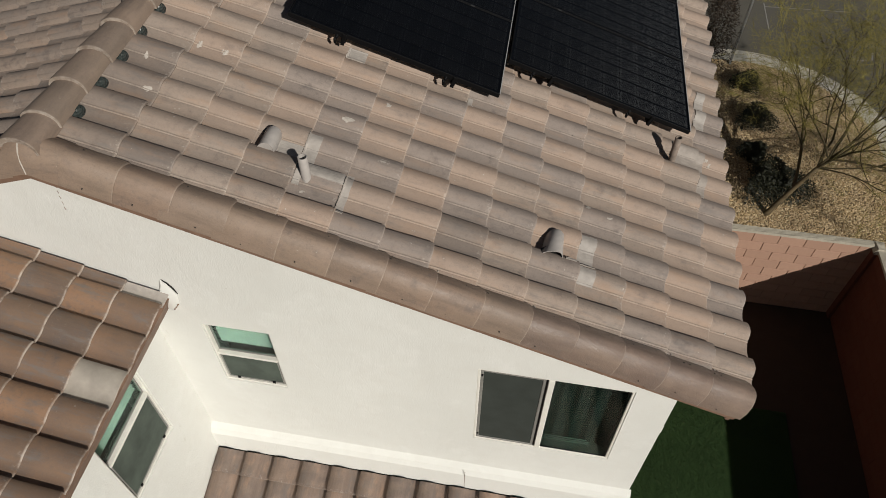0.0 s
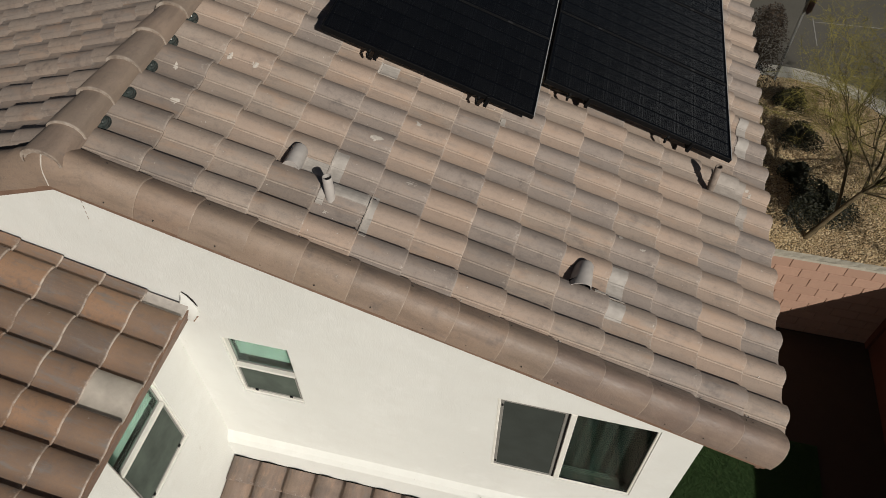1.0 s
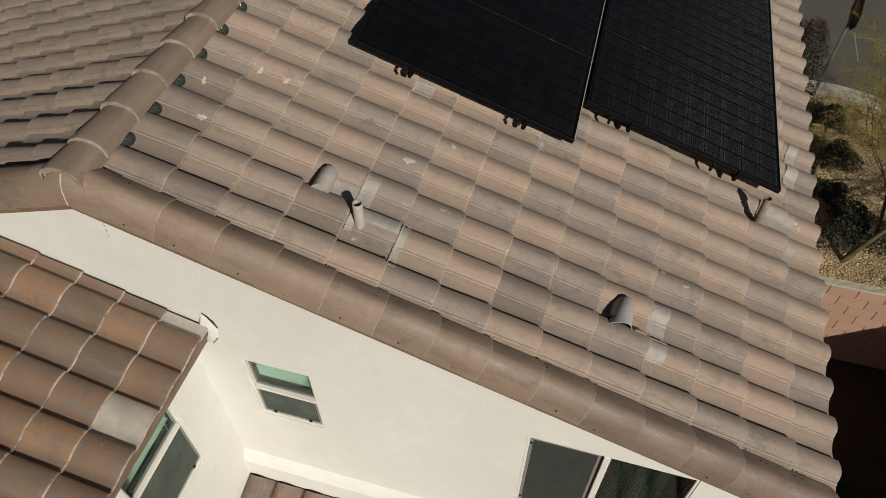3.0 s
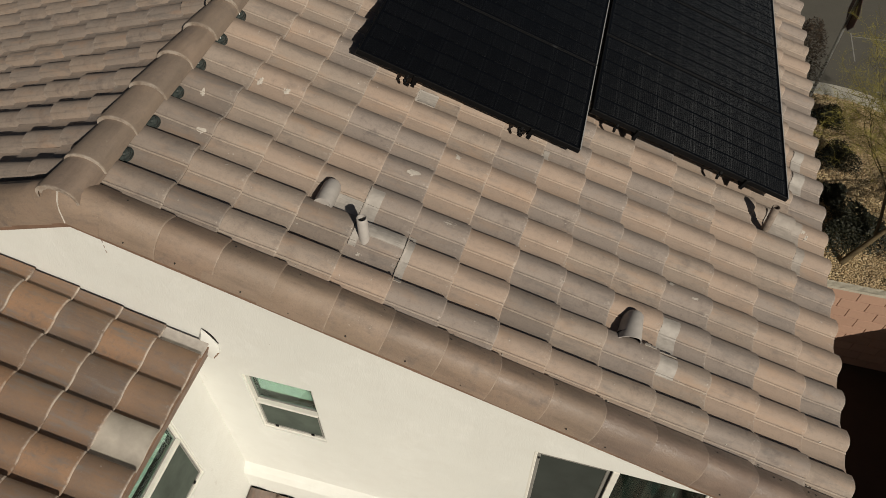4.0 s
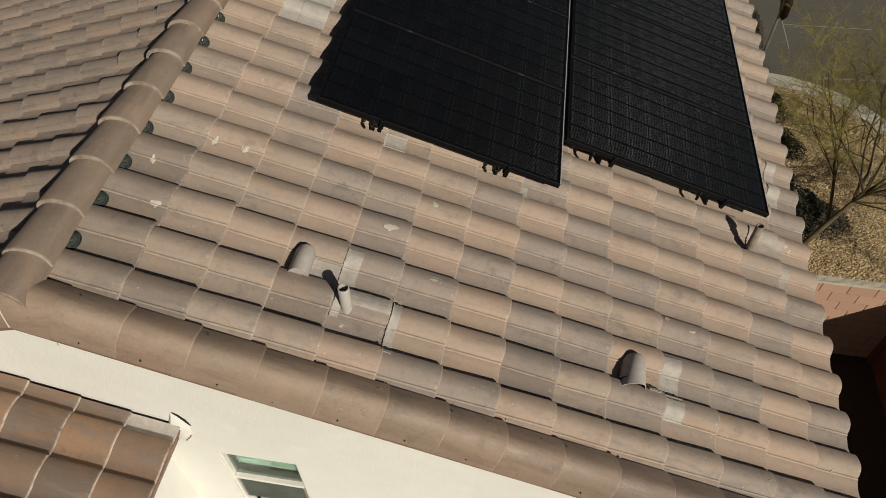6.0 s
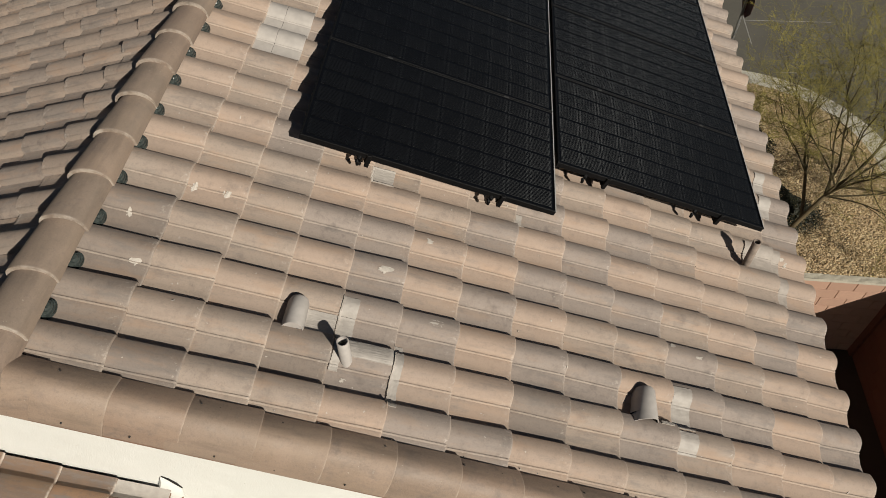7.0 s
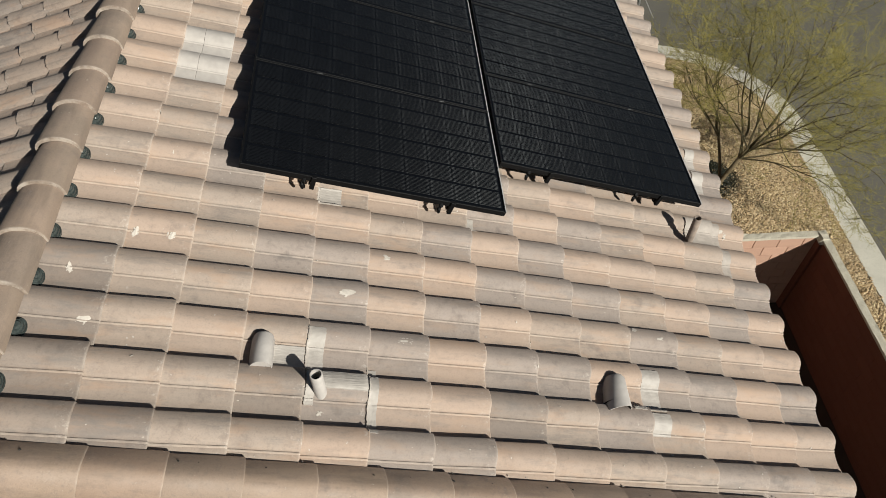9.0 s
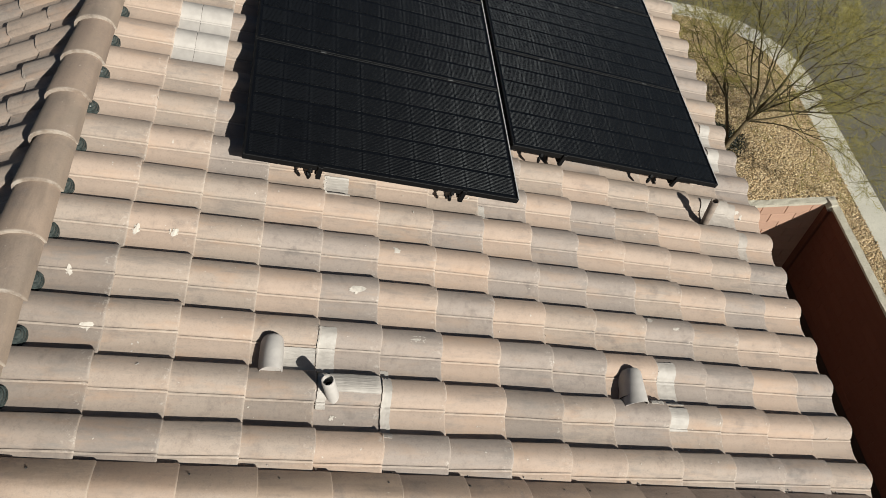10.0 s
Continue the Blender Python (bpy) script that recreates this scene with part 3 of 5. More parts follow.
def room(window, frame_m, x0, x1, z0, z1, y, blind):
    """What shows behind the panes: a shallow recess painted near-black as room shade, and a blind or curtain where
    there is one.
    """
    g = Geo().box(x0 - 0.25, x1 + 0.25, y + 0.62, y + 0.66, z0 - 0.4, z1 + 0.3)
    part("room_wall", g, M_ROOM_SHADE, window, "near-black plane painted as the shade of the room", m=frame_m)
    # near-black liner covers the sunlit reveal, so that it looks shaded
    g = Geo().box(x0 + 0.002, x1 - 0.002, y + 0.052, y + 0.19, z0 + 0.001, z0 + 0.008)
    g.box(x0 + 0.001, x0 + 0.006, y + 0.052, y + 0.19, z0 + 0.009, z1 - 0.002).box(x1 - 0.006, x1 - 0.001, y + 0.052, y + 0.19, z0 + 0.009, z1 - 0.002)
    part("inner_reveal", g, M_ROOM_SHADE, window, m=frame_m)
    if blind:
        lo, hi = blind
        g = Geo()
        n = max(1, int((hi - lo) / 0.05))
        for i in range(n):
            z = lo + (hi - lo) * i / n
            g.add([(x0 + 0.02, y + 0.095, z), (x1 - 0.02, y + 0.095, z), (x1 - 0.02, y + 0.13, z + (hi - lo) / n * 0.93), (x0 + 0.02, y + 0.13, z + (hi - lo) / n * 0.93)], [(0, 1, 2, 3)])
        part("blind", g, M_BLIND, window, "white slatted blind", m=frame_m)


def outer_frame(window, frame_m, x0, x1, z0, z1, y, bar=0.016, deep=0.048):
    g = Geo()
    g.box(x0, x1, y, y + deep, z0, z0 + bar).box(x0, x1, y, y + deep, z1 - bar, z1)
    g.box(x0, x0 + bar, y, y + deep, z0 + bar, z1 - bar).box(x1 - bar, x1, y, y + deep, z0 + bar, z1 - bar)
    return part("window_frame", g, M_VINYL, window, bevel=0.004, m=frame_m)


IDENT = Matrix.Identity(4)


def hung_window(frame_m, x0, x1, z0, z1, y, split, label, blind):
    w = part("window", Geo().box(x0, x1, y + 0.004, y + 0.07, z0 - 0.02, z0), M_VINYL, house, label, m=IDENT)
    w.data.transform(frame_m)
    outer_frame(w, frame_m, x0, x1, z0, z1, y)
    a, b = x0 + 0.020, x1 - 0.020
    part("meeting_rail", Geo().box(a, b, y - 0.004, y + 0.05, split - 0.014, split + 0.014), M_VINYL, w, bevel=0.003, m=frame_m)
    sash(w, frame_m, a, b, split + 0.014, z1 - 0.020, y + 0.03, 0.011, 0.025, M_ALU, M_GLASS)
    sash(w, frame_m, a, b, z0 + 0.028, split - 0.014, y + 0.035, 0.018, 0.025, M_ALU, M_GLASS)
    sash(w, frame_m, a + 0.004, b - 0.004, z0 + 0.032, split - 0.015, y + 0.008, 0.014, 0.012, M_ALU, M_SCREEN_PALE, "screen_frame", "insect_screen", "grey framed insect screen")
    for x in (a + 0.10, b - 0.10):
        part("screen_tab", Geo().box(x - 0.012, x + 0.012, y - 0.002, y + 0.008, z0 + 0.036, z0 + 0.056), M_BLACK, w, m=frame_m)
    room(w, frame_m, x0, x1, z0, z1, y, blind)
    return w


hung_window(IDENT, *W1, -0.018, 0.5 * (W1[2] + W1[3]) - 0.01, "white vinyl single-hung window with an insect screen", (5.33, 5.70))
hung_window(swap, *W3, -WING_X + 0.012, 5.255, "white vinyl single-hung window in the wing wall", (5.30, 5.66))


def slider_window(x0, x1, z0, z1, y):
    w = part("window", Geo().box(x0, x1, y + 0.004, y + 0.07, z0 - 0.02, z0), M_VINYL, house, "white vinyl sliding window with one insect screen")
    outer_frame(w, IDENT, x0, x1, z0, z1, y, 0.022, 0.02)
    mid = x0 + 0.475 * (x1 - x0)
    part("mullion", Geo().box(mid - 0.022, mid + 0.026, y - 0.004, y + 0.055, z0 + 0.022, z1 - 0.022), M_VINYL, w, bevel=0.004)
    part("track", Geo().box(mid - 0.038, mid - 0.024, y + 0.002, y + 0.04, z0 + 0.024, z1 - 0.024), M_BLACK, w)
    sash(w, IDENT, x0 + 0.022, mid - 0.038, z0 + 0.022, z1 - 0.022, y + 0.004, 0.024, 0.012, M_ALU, M_SCREEN, "screen_frame", "insect_screen", "grey framed insect screen")
    sash(w, IDENT, x0 + 0.024, mid - 0.026, z0 + 0.024, z1 - 0.024, y + 0.045, 0.02, 0.02, M_VINYL, M_GLASS)
    sash(w, IDENT, mid + 0.026, x1 - 0.022, z0 + 0.022, z1 - 0.022, y + 0.006, 0.006, 0.012, M_BLACK, M_GLASS)
    for z in (z0 + 0.10, z1 - 0.10):
        part("screen_tab", Geo().box(x0 + 0.028, x0 + 0.044, y, y + 0.012, z - 0.014, z + 0.014), M_BLACK, w)
    g = Geo()
    n = 60
    zs = (z0 - 0.1, z1 + 0.1)
    pts = [(mid + (x1 - mid) * i / n, y + 0.115 + 0.014 * math.sin(i * 0.42) + 0.004 * math.sin(i * 0.95)) for i in range(n + 1)]
    g.add([(px, py, z) for px, py in pts for z in zs], [(2 * i, 2 * i + 2, 2 * i + 3, 2 * i + 1) for i in range(n)])
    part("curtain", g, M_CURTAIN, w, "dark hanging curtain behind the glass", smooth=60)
    # three thin level strips low behind the right pane
    g = Geo()
    for k in range(3):
        g.box(mid + 0.04, x1 - 0.16 - 0.02 * k, y + 0.074, y + 0.082, z0 + 0.055 + 0.034 * k, z0 + 0.062 + 0.034 * k)
    part("blind", g, M_SCREEN, w, "three thin level strips low behind the glass")
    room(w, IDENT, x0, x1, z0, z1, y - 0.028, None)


slider_window(*W2, -0.025)
part("utility_box", Geo().box(HOUSE_X, HOUSE_X + 0.07, 0.10, 0.17, 4.85, 4.97), M_VINYL, house, "small white box on the side wall", bevel=0.006)


for k in range(5):
    x, z = -0.112 - 0.007 * k, 7.16 - 0.052 * k
    part("stucco_slot", Geo().box(x - 0.002, x + 0.002, FACE_Y - 0.0015, FACE_Y + 0.002, z - 0.026, z), M_MORTAR, house)

# ---------------------------------------------------------------- ridge, rake and closure pieces
def cap_mesh(name, mat, length, half, rise, taper=0.88, n=12):
    """A half-round cover: it runs along +y from its open butt end, which is the wider."""
    g = Geo()
    rows = []
    for y, s, dz in ((0.0, 1.0, 0.012), (0.0, 1.0, 0.024), (0.010, 1.005, 0.026), (length, taper, 0.004)):
        cut = 0.012 if not rows else 0.0
        rows.append([(-(half * s - cut) * math.cos(math.pi * i / n), y, (rise * s - cut) * math.sin(math.pi * i / n) ** 0.85 + dz * math.sin(math.pi * i / n) ** 0.3) for i in range(n + 1)])
    m = n + 1
    g.add([p for r in rows for p in r], [(r * m + i, r * m + i + 1, (r + 1) * m + i + 1, (r + 1) * m + i) for r in range(3) for i in range(n)])
    return g.mesh(name, mat, 38)


cap = cap_mesh("ridge_tile", M_CAP, 0.41, 0.122, 0.088)
rng = random.Random(5)
y = -0.235
for k in range(30):
    jig = pose(rng.uniform(-0.004, 0.004), y, RIDGE_Z - 0.028 + rng.uniform(-0.003, 0.003), 0, 0, rng.uniform(-0.8, 0.8))
    part("ridge_tile", cap, None, roof_east, m=jig)
    y += 0.245 if k == 0 else 0.325
part("ridge_tile", cap, None, roof_east, m=pose(0.0, -0.215, RIDGE_Z - 0.048, 0, 0, 0.5))


RAKE_PROFILE = [(-0.034, -0.056), (-0.037, -0.028), (-0.058, -0.009), (-0.088, 0.013), (-0.118, 0.032), (-0.147, 0.043), (-0.18, 0.040), (-0.212, 0.018), (-0.24, -0.02), (-0.258, -0.07), (-0.268, -0.15)]


def rake_mesh(name, mat, length=0.39):
    """A rake cover: x down the slope, its round back over the roof's edge and a skirt down the side."""
    prof = RAKE_PROFILE
    g = Geo()
    rows = [[(x, cy + (cy + 0.16) * s, w + dw) for cy, w in prof] for x, s, dw in ((0, -0.005, -0.004), (length - 0.006, 0.025, 0.008), (length, 0.02, 0.003), (length, -0.03, -0.009))]
    n = len(prof)
    return g.add([p for r in rows for p in r], [(r * n + i, (r + 1) * n + i, (r + 1) * n + i + 1, r * n + i + 1) for r in range(3) for i in range(n - 1)]).mesh(name, mat, 40)


rake = rake_mesh("rake_tile", M_RAKE)
rake_dark = rake_mesh("rake_tile", M_RAKE_DARK)
rake_mid = rake_mesh("rake_tile", M_RAKE_MID)
rake_b = rake_mesh("rake_tile", M_RAKE)
rake_b.transform(Matrix.Diagonal((1, -1, 1, 1)))
for i in range(16):
    u = 4.80 - 0.39 - 0.327 * i
    if u < 0.0:
        break
    j = pose(u, rng.uniform(-0.004, 0.004), rng.uniform(-0.003, 0.003), 0, 0, rng.uniform(-0.5, 0.5))
    part("rake_tile", rake_dark if i < 5 else rake_mid if i < 9 else rake, None, roof_east, m=EAST @ j)
    part("rake_tile", rake_b, None, roof_west, m=WEST @ j)
nail = Geo().tube([(0, 0.004, 0), (0, -0.004, 0)], [0.005, 0.0035], 6).mesh("nail_head", M_DECK)
for i in range(15):
    u = 4.80 - 0.19 - 0.327 * i + rng.uniform(-0.05, 0.05)
    if u > 0.1:
        part("nail_head", nail, None, roof_east, m=EAST @ pose(u, -0.266, -0.105 + rng.uniform(-0.02, 0.01)))
for i in range(30):
    u = rng.uniform(0.3, 4.7)
    if rng.random() < 0.75:
        part("nail_head", nail, None, roof_east, m=EAST @ pose(u, -0.088, 0.016 + rng.uniform(-0.004, 0.002), -60) @ Matrix.Diagonal((rng.uniform(0.7, 1.6), 1, 0.8, 1)))
# the short crown piece where the two rakes meet
g = Geo()
stations = [[EAST @ Vector((u, cy * (1.02 if cy < -0.2 else 1), w + 0.007)) for cy, w in RAKE_PROFILE] for u in (0.24, 0.08)]
stations.append([Vector((0, cy * (1.02 if cy < -0.2 else 1), RIDGE_Z + (w + 0.004) / CP)) for cy, w in RAKE_PROFILE])
stations += [[Vector((-p.x, p.y, p.z)) for p in st] for st in (stations[1], stations[0])]
n = len(RAKE_PROFILE)
g.add([p for st in stations for p in st], [(r * n + i, (r + 1) * n + i, (r + 1) * n + i + 1, r * n + i + 1) for r in range(4) for i in range(n - 1)])
part("rake_tile", g, M_RAKE, roof_east, "angled crown tile where the rakes meet", smooth=40)
part("mortar_joint", Geo().tube([(0.004, cy * 1.012, RIDGE_Z + (w + 0.006) / CP) for cy, w in RAKE_PROFILE[3:]], [0.005] * (n - 3), 5), M_SPLASH, roof_east, "thin pale mortar joint")

plug = Geo()
rings = [(1.0, -0.012), (0.97, 0.012), (0.88, 0.026), (0.80, 0.024), (0.72, 0.040), (0.60, 0.040), (0.50, 0.054), (0.36, 0.054), (0.24, 0.064), (0.02, 0.064)]
plug.add([(0.046 * r * math.cos(6.28319 * q / 18), 0.067 * r * math.sin(6.28319 * q / 18), h) for r, h in rings for q in range(18)],
         [(a * 18 + q, a * 18 + (q + 1) % 18, a * 18 + 18 + (q + 1) % 18, a * 18 + 18 + q) for a in range(len(rings) - 1) for q in range(18)])
plug_mesh = plug.mesh("ridge_closure", M_FOAM, 50)
for k in range(-1, 30):
    part("ridge_closure", plug_mesh, None, roof_east, m=EAST @ pose(0.110, ROW_Y + COVER * (k + 0.19), -0.070, 0, rng.uniform(-4, 10), rng.uniform(-8, 8)) @ Matrix.Diagonal((rng.uniform(0.9, 1.15), rng.uniform(0.92, 1.08), 1.0, 1)))

# mortar crumbs and dirt in the joint between the rake and the first tiles
g = Geo()
r5 = random.Random(91)
for _ in range(60):
    u, yy, sz = r5.uniform(0.15, 4.7), r5.uniform(-0.040, -0.014), r5.uniform(0.003, 0.008)
    q = [EAST @ Vector((u + sz * r5.uniform(0.6, 1.5) * math.cos(a), yy + sz * r5.uniform(0.5, 1.0) * math.sin(a), -0.040)) for a in (0.0, 1.3, 2.5, 3.8, 5.1)]
    g.add(q + [EAST @ Vector((u, yy, -0.036 + sz))], [(a, (a + 1) % 5, 5) for a in range(5)])
tagged(part("mortar_crumbs", g, M_LEAD), "small broken mortar crumbs along the roof edge", "debris", kind="stuff")

# ---------------------------------------------------------------- wing roof
WA, WB = 0.312, 0.2815
WING_EAVE = 0.345 / CP
roof_wing = part("roof_slope", slab(WING, WING_RIDGE / CP, WING_EAVE - 0.03, WING_Y - 0.2, FACE_Y - 0.002, -0.12, -0.085), M_DECK, house, "red-brown concrete tile roof of the wing")
WING_TOP = (WING @ Vector((WING_RIDGE / CP, 0, 0))).z
WING_BACK = Matrix(((-math.cos(WING_P), 0, -math.sin(WING_P), WING_RIDGE), (0, -1, 0, 0), (-math.sin(WING_P), 0, math.cos(WING_P), WING_TOP), (0, 0, 0, 1)))
back_slope = part("roof_slope", slab(WING_BACK, 0.04, 2.75, 0.032, -WING_Y + 0.2, -0.12, -0.085), M_DECK, house, "red-brown concrete tile slope behind the wing's ridge")
part("wall", Geo().box(-4.0, -3.85, WING_Y, FACE_Y - 0.004, 0, WING_Z - 0.52), M_STUCCO, house)
part("fascia", slab(WING, WING_EAVE - 0.03, WING_EAVE + 0.005, WING_Y - 0.2, FACE_Y - 0.004, -0.26, -0.07), M_FASCIA, house, "red-brown painted eave board")
part("soffit", slab(WING, WING_X / CP, WING_EAVE - 0.032, WING_Y - 0.2, FACE_Y - 0.004, -0.16, -0.125), M_STUCCO, house)
wing_tile = tile_mesh("tile", M_TILE_WING, WA + 0.06, WB, swell=barrel)
wing_half = tile_mesh("tile", M_TILE_WING, WA + 0.06, WB, (0.0, 0.386), swell=barrel)
grey_half = tile_mesh("tile", M_LEAD, WA + 0.06, WB, (0.0, 0.386), swell=barrel)
pale = tile_mesh("tile", M_PALE_TILE, WA + 0.06, WB, swell=barrel)
WING_ROW = -0.155
for r in range(0, 17):
    for c in range(6):
        u = WING_EAVE - WA * c - (WA + 0.06)
        if u < WING_RIDGE / CP - 0.1:
            continue
        me = (grey_half if c == 0 else wing_half) if r == 0 else pale if (r, c) == (3, 0) else wing_tile
        part("tile", me, None, roof_wing, m=WING @ pose(u + rng.uniform(-0.004, 0.004), WING_ROW - WB * r, rng.uniform(-0.002, 0.002), 0, 0, rng.uniform(-0.5, 0.5)))
for c in range(8):
    for r in range(17):
        part("tile", wing_tile, None, back_slope, m=WING_BACK @ pose(2.42 - WA * c, 0.04 + WB * r, 0.0, 0, 0, rng.uniform(-0.4, 0.4)))
wing_cap = cap_mesh("ridge_tile", M_CAP, 0.41, 0.128, 0.098)
for k in range(15):
    part("ridge_tile", wing_cap, None, roof_wing, m=pose(WING_RIDGE, WING_Y - 0.2 + 0.313 * k, WING_TOP - 0.028))
# flashing that turns the water away where the wing's eave meets the wall
leaf_edge = [(0.305, 6.255), (0.335, 6.225), (0.365, 6.17), (0.388, 6.10), (0.378, 6.0), (0.345, 5.925), (0.285, 5.875), (0.245, 5.93), (0.245, 6.1)]
n = len(leaf_edge)
g = Geo()
g.add([(x, FACE_Y - 0.012, z) for x, z in leaf_edge] + [(0.30 + (x - 0.30) * 0.8, FACE_Y - 0.024, 6.05 + (z - 6.05) * 0.8) for x, z in leaf_edge] + [(x, FACE_Y - 0.003, z) for x, z in leaf_edge],
      [tuple(range(n, 2 * n))] + [(i, (i + 1) % n, n + (i + 1) % n, n + i) for i in range(n)] + [(i, (i + 1) % n, 2 * n + (i + 1) % n, 2 * n + i) for i in range(n)])
kick = part("kickout_flashing", g, M_STUCCO, house, "cream painted kick-out flashing against the wall", smooth=35)
part("sealant_gap", Geo().tube([(x + 0.008, FACE_Y - 0.005, z + 0.012) for x, z in leaf_edge[:4]], [0.003, 0.006, 0.008, 0.003], 5), M_HOLE, kick, "dark open gap along the edge")
for x, z in ((0.365, 5.985), (0.345, 5.955), (0.325, 5.925)):
    part("screw", Geo().tube([(x, FACE_Y - 0.012, z), (x, FACE_Y - 0.03, z)], [0.007, 0.005], 6), M_FASCIA, kick)

# ---------------------------------------------------------------- lean-to roof under the windows
PORCH_Z, PORCH_Y = 3.545, -0.115
PORCH = Matrix(((0, -1, 0, 0), (-CP, 0, -SP, PORCH_Y), (-SP, 0, CP, PORCH_Z), (0, 0, 0, 1)))
PX0, PX1, PORCH_EAVE = 0.035, 4.30, 2.15
PORCH_ROW = -0.375
roof_porch = part("roof_slope", slab(PORCH, 0, PORCH_EAVE - 0.04, -PX1, -PX0, -0.12, -0.085), M_DECK, house, "brown concrete tile lean-to roof against the wall")
part("fascia", slab(PORCH, PORCH_EAVE - 0.04, PORCH_EAVE, -PX1, -PX0, -0.27, -0.06), M_FASCIA, house)
part("wall", Geo().box(PX0 + 0.2, PX1 - 0.2, -1.95, -1.8, 0, 2.72), M_STUCCO, house)
part("flashing_curb", Geo().add([(x, y, z) for x in (PX0, HOUSE_X + 0.02) for y, z in ((FACE_Y - 0.002, 3.50), (-0.115, 3.50), (-0.112, 3.80), (-0.080, 3.86), (FACE_Y + 0.002, 3.905))],
     [(0, 1, 2, 3, 4), (9, 8, 7, 6, 5), (0, 5, 6, 1), (1, 6, 7, 2), (2, 7, 8, 3), (3, 8, 9, 4)]), M_STUCCO, house, "cream stucco band above the lean-to roof")
part("band_joint", Geo().box(2.62, 2.624, -0.1165, -0.11, 3.52, 3.87), M_MORTAR, house)
porch_tile = tile_mesh("tile", M_TILE_PORCH, EXPOSE + 0.06, 0.300, swell=barrel)
porch_tile.transform(Matrix.Diagonal((1, 1, 1.2, 1)))
for k in range(15):
    for c in range(6):
        u = 0.20 - 0.34 + EXPOSE * c
        short = Matrix.Diagonal((0.235 / 0.40 if c == 0 else 1, 1, 1.05, 1))
        part("tile", porch_tile, None, roof_porch, m=PORCH @ pose(0.025 if c == 0 else u, PORCH_ROW - 0.300 * k, 0.004, 0, 0, rng.uniform(-0.4, 0.4)) @ short)
for k in range(14):
    part("ridge_closure", plug_mesh, None, roof_porch, m=PORCH @ pose(0.0, PORCH_ROW - 0.300 * k + 0.04, -0.070) @ Matrix.Diagonal((0.45, 0.8, 0.7, 1)))

# ---------------------------------------------------------------- solar array
PANEL_L, PANEL_W, PANEL_TOP = 1.700, 1.016, 0.146


def solar_panel():
    """One framed module of sixty cells; x runs down the slope to 0, y up the roof's length from 0, z=0 its glass."""
    p = thing("solar_panel", "black framed solar panel with dark square cells on the tile roof", "solar panel", "solar panels on the roof slope")
    b = 0.012
    g = Geo()
    g.box(-PANEL_L, 0, 0, b, -0.04, 0.001).box(-PANEL_L, 0, PANEL_W - b, PANEL_W, -0.04, 0.001)
    g.box(-PANEL_L, -PANEL_L + b, b, PANEL_W - b, -0.04, 0.001).box(-b, 0, b, PANEL_W - b, -0.04, 0.001)
    part("frame", g, M_BLACK, p, "black anodised frame", bevel=0.0015)
    # the glint along the frame's sunny side, painted as a pale strip
    part("frame_edge", Geo().box(-0.0045, 0.0022, 0.004, PANEL_W - 0.004, -0.006, 0.0022), M_EDGE_GLINT, p, "pale strip painted as the sun's glint on the frame")
    part("backsheet", Geo().box(-PANEL_L + b, -b, b, PANEL_W - b, -0.035, -0.004), M_BACK, p)
    cx, cy = (PANEL_L - 0.05) / 10, (PANEL_W - 0.045) / 6
    cell = Geo().box(-cx / 2 + 0.0016, cx / 2 - 0.0016, -cy / 2 + 0.0135, cy / 2 - 0.0135, -0.001, 0.001).mesh("cell", M_CELL)
    for i in range(10):
        for j in range(6):
            part("cell", cell, None, p, m=pose(-PANEL_L + 0.025 + cx * (i + 0.5), 0.0225 + cy * (j + 0.5), -0.003))
    return p


def bracket(p, x, bent):
    """A tile hook or clamp that reaches out under the lower edge."""
    g = Geo()
    if bent:
        g.tube([(x + 0.004, 0.012, -0.03), (x, -0.002, -0.05), (x - 0.006, -0.008, -0.07), (x + 0.002, -0.006, -0.105)], [0.015, 0.016, 0.014, 0.011], 6)
    else:
        g.box(x - 0.014, x + 0.014, -0.012, 0.016, -0.10, 0.002)
    part("mounting_hook" if bent else "mounting_clamp", g, M_BLACK, p, "black steel roof hook" if bent else "black steel clamp", bevel=0.002)


first = solar_panel()
SKEW = 0.95
base_one = EAST @ pose(2.654, 1.685, PANEL_TOP, 0, 0, SKEW)
base_two = EAST @ pose(4.376, 2.197, PANEL_TOP, 0, 0, SKEW)
first.matrix_basis = base_one
for base in (base_one, base_two):
    for j in range(4):
        if base is base_one and j == 0:
            continue
        copy_thing(first, base @ pose(0, 1.02 * j, 0))
for base, spots in ((base_one, ((-1.318, -1.262), (-0.440, -0.370))), (base_two, ((-1.465, -1.300), (-0.570, -0.362)))):
    rail = tagged(new("panel_mount"), "black steel hooks under the lower edge of the panels", "bracket", "panel mounts")
    rail.empty_display_size = 0.1
    rail.matrix_basis = base
    for hook, s in spots:
        bracket(rail, hook, True)
        bracket(rail, s, False)
        part("rail", Geo().box(s - 0.02, s + 0.02, 0.02, 4.0, -0.095, -0.045), M_BLACK, rail, "dark aluminium rail")
        for j in range(1, 4):
            part("mid_clamp", Geo().box(s - 0.02, s + 0.02, 1.02 * j - 0.016, 1.02 * j + 0.004, -0.02, 0.004), M_CLAMP, rail, "small grey clamp", bevel=0.002)


# ---------------------------------------------------------------- pipes, vents and their flashings
def roof_top(y):
    return swell((y - ROW_Y) / COVER)


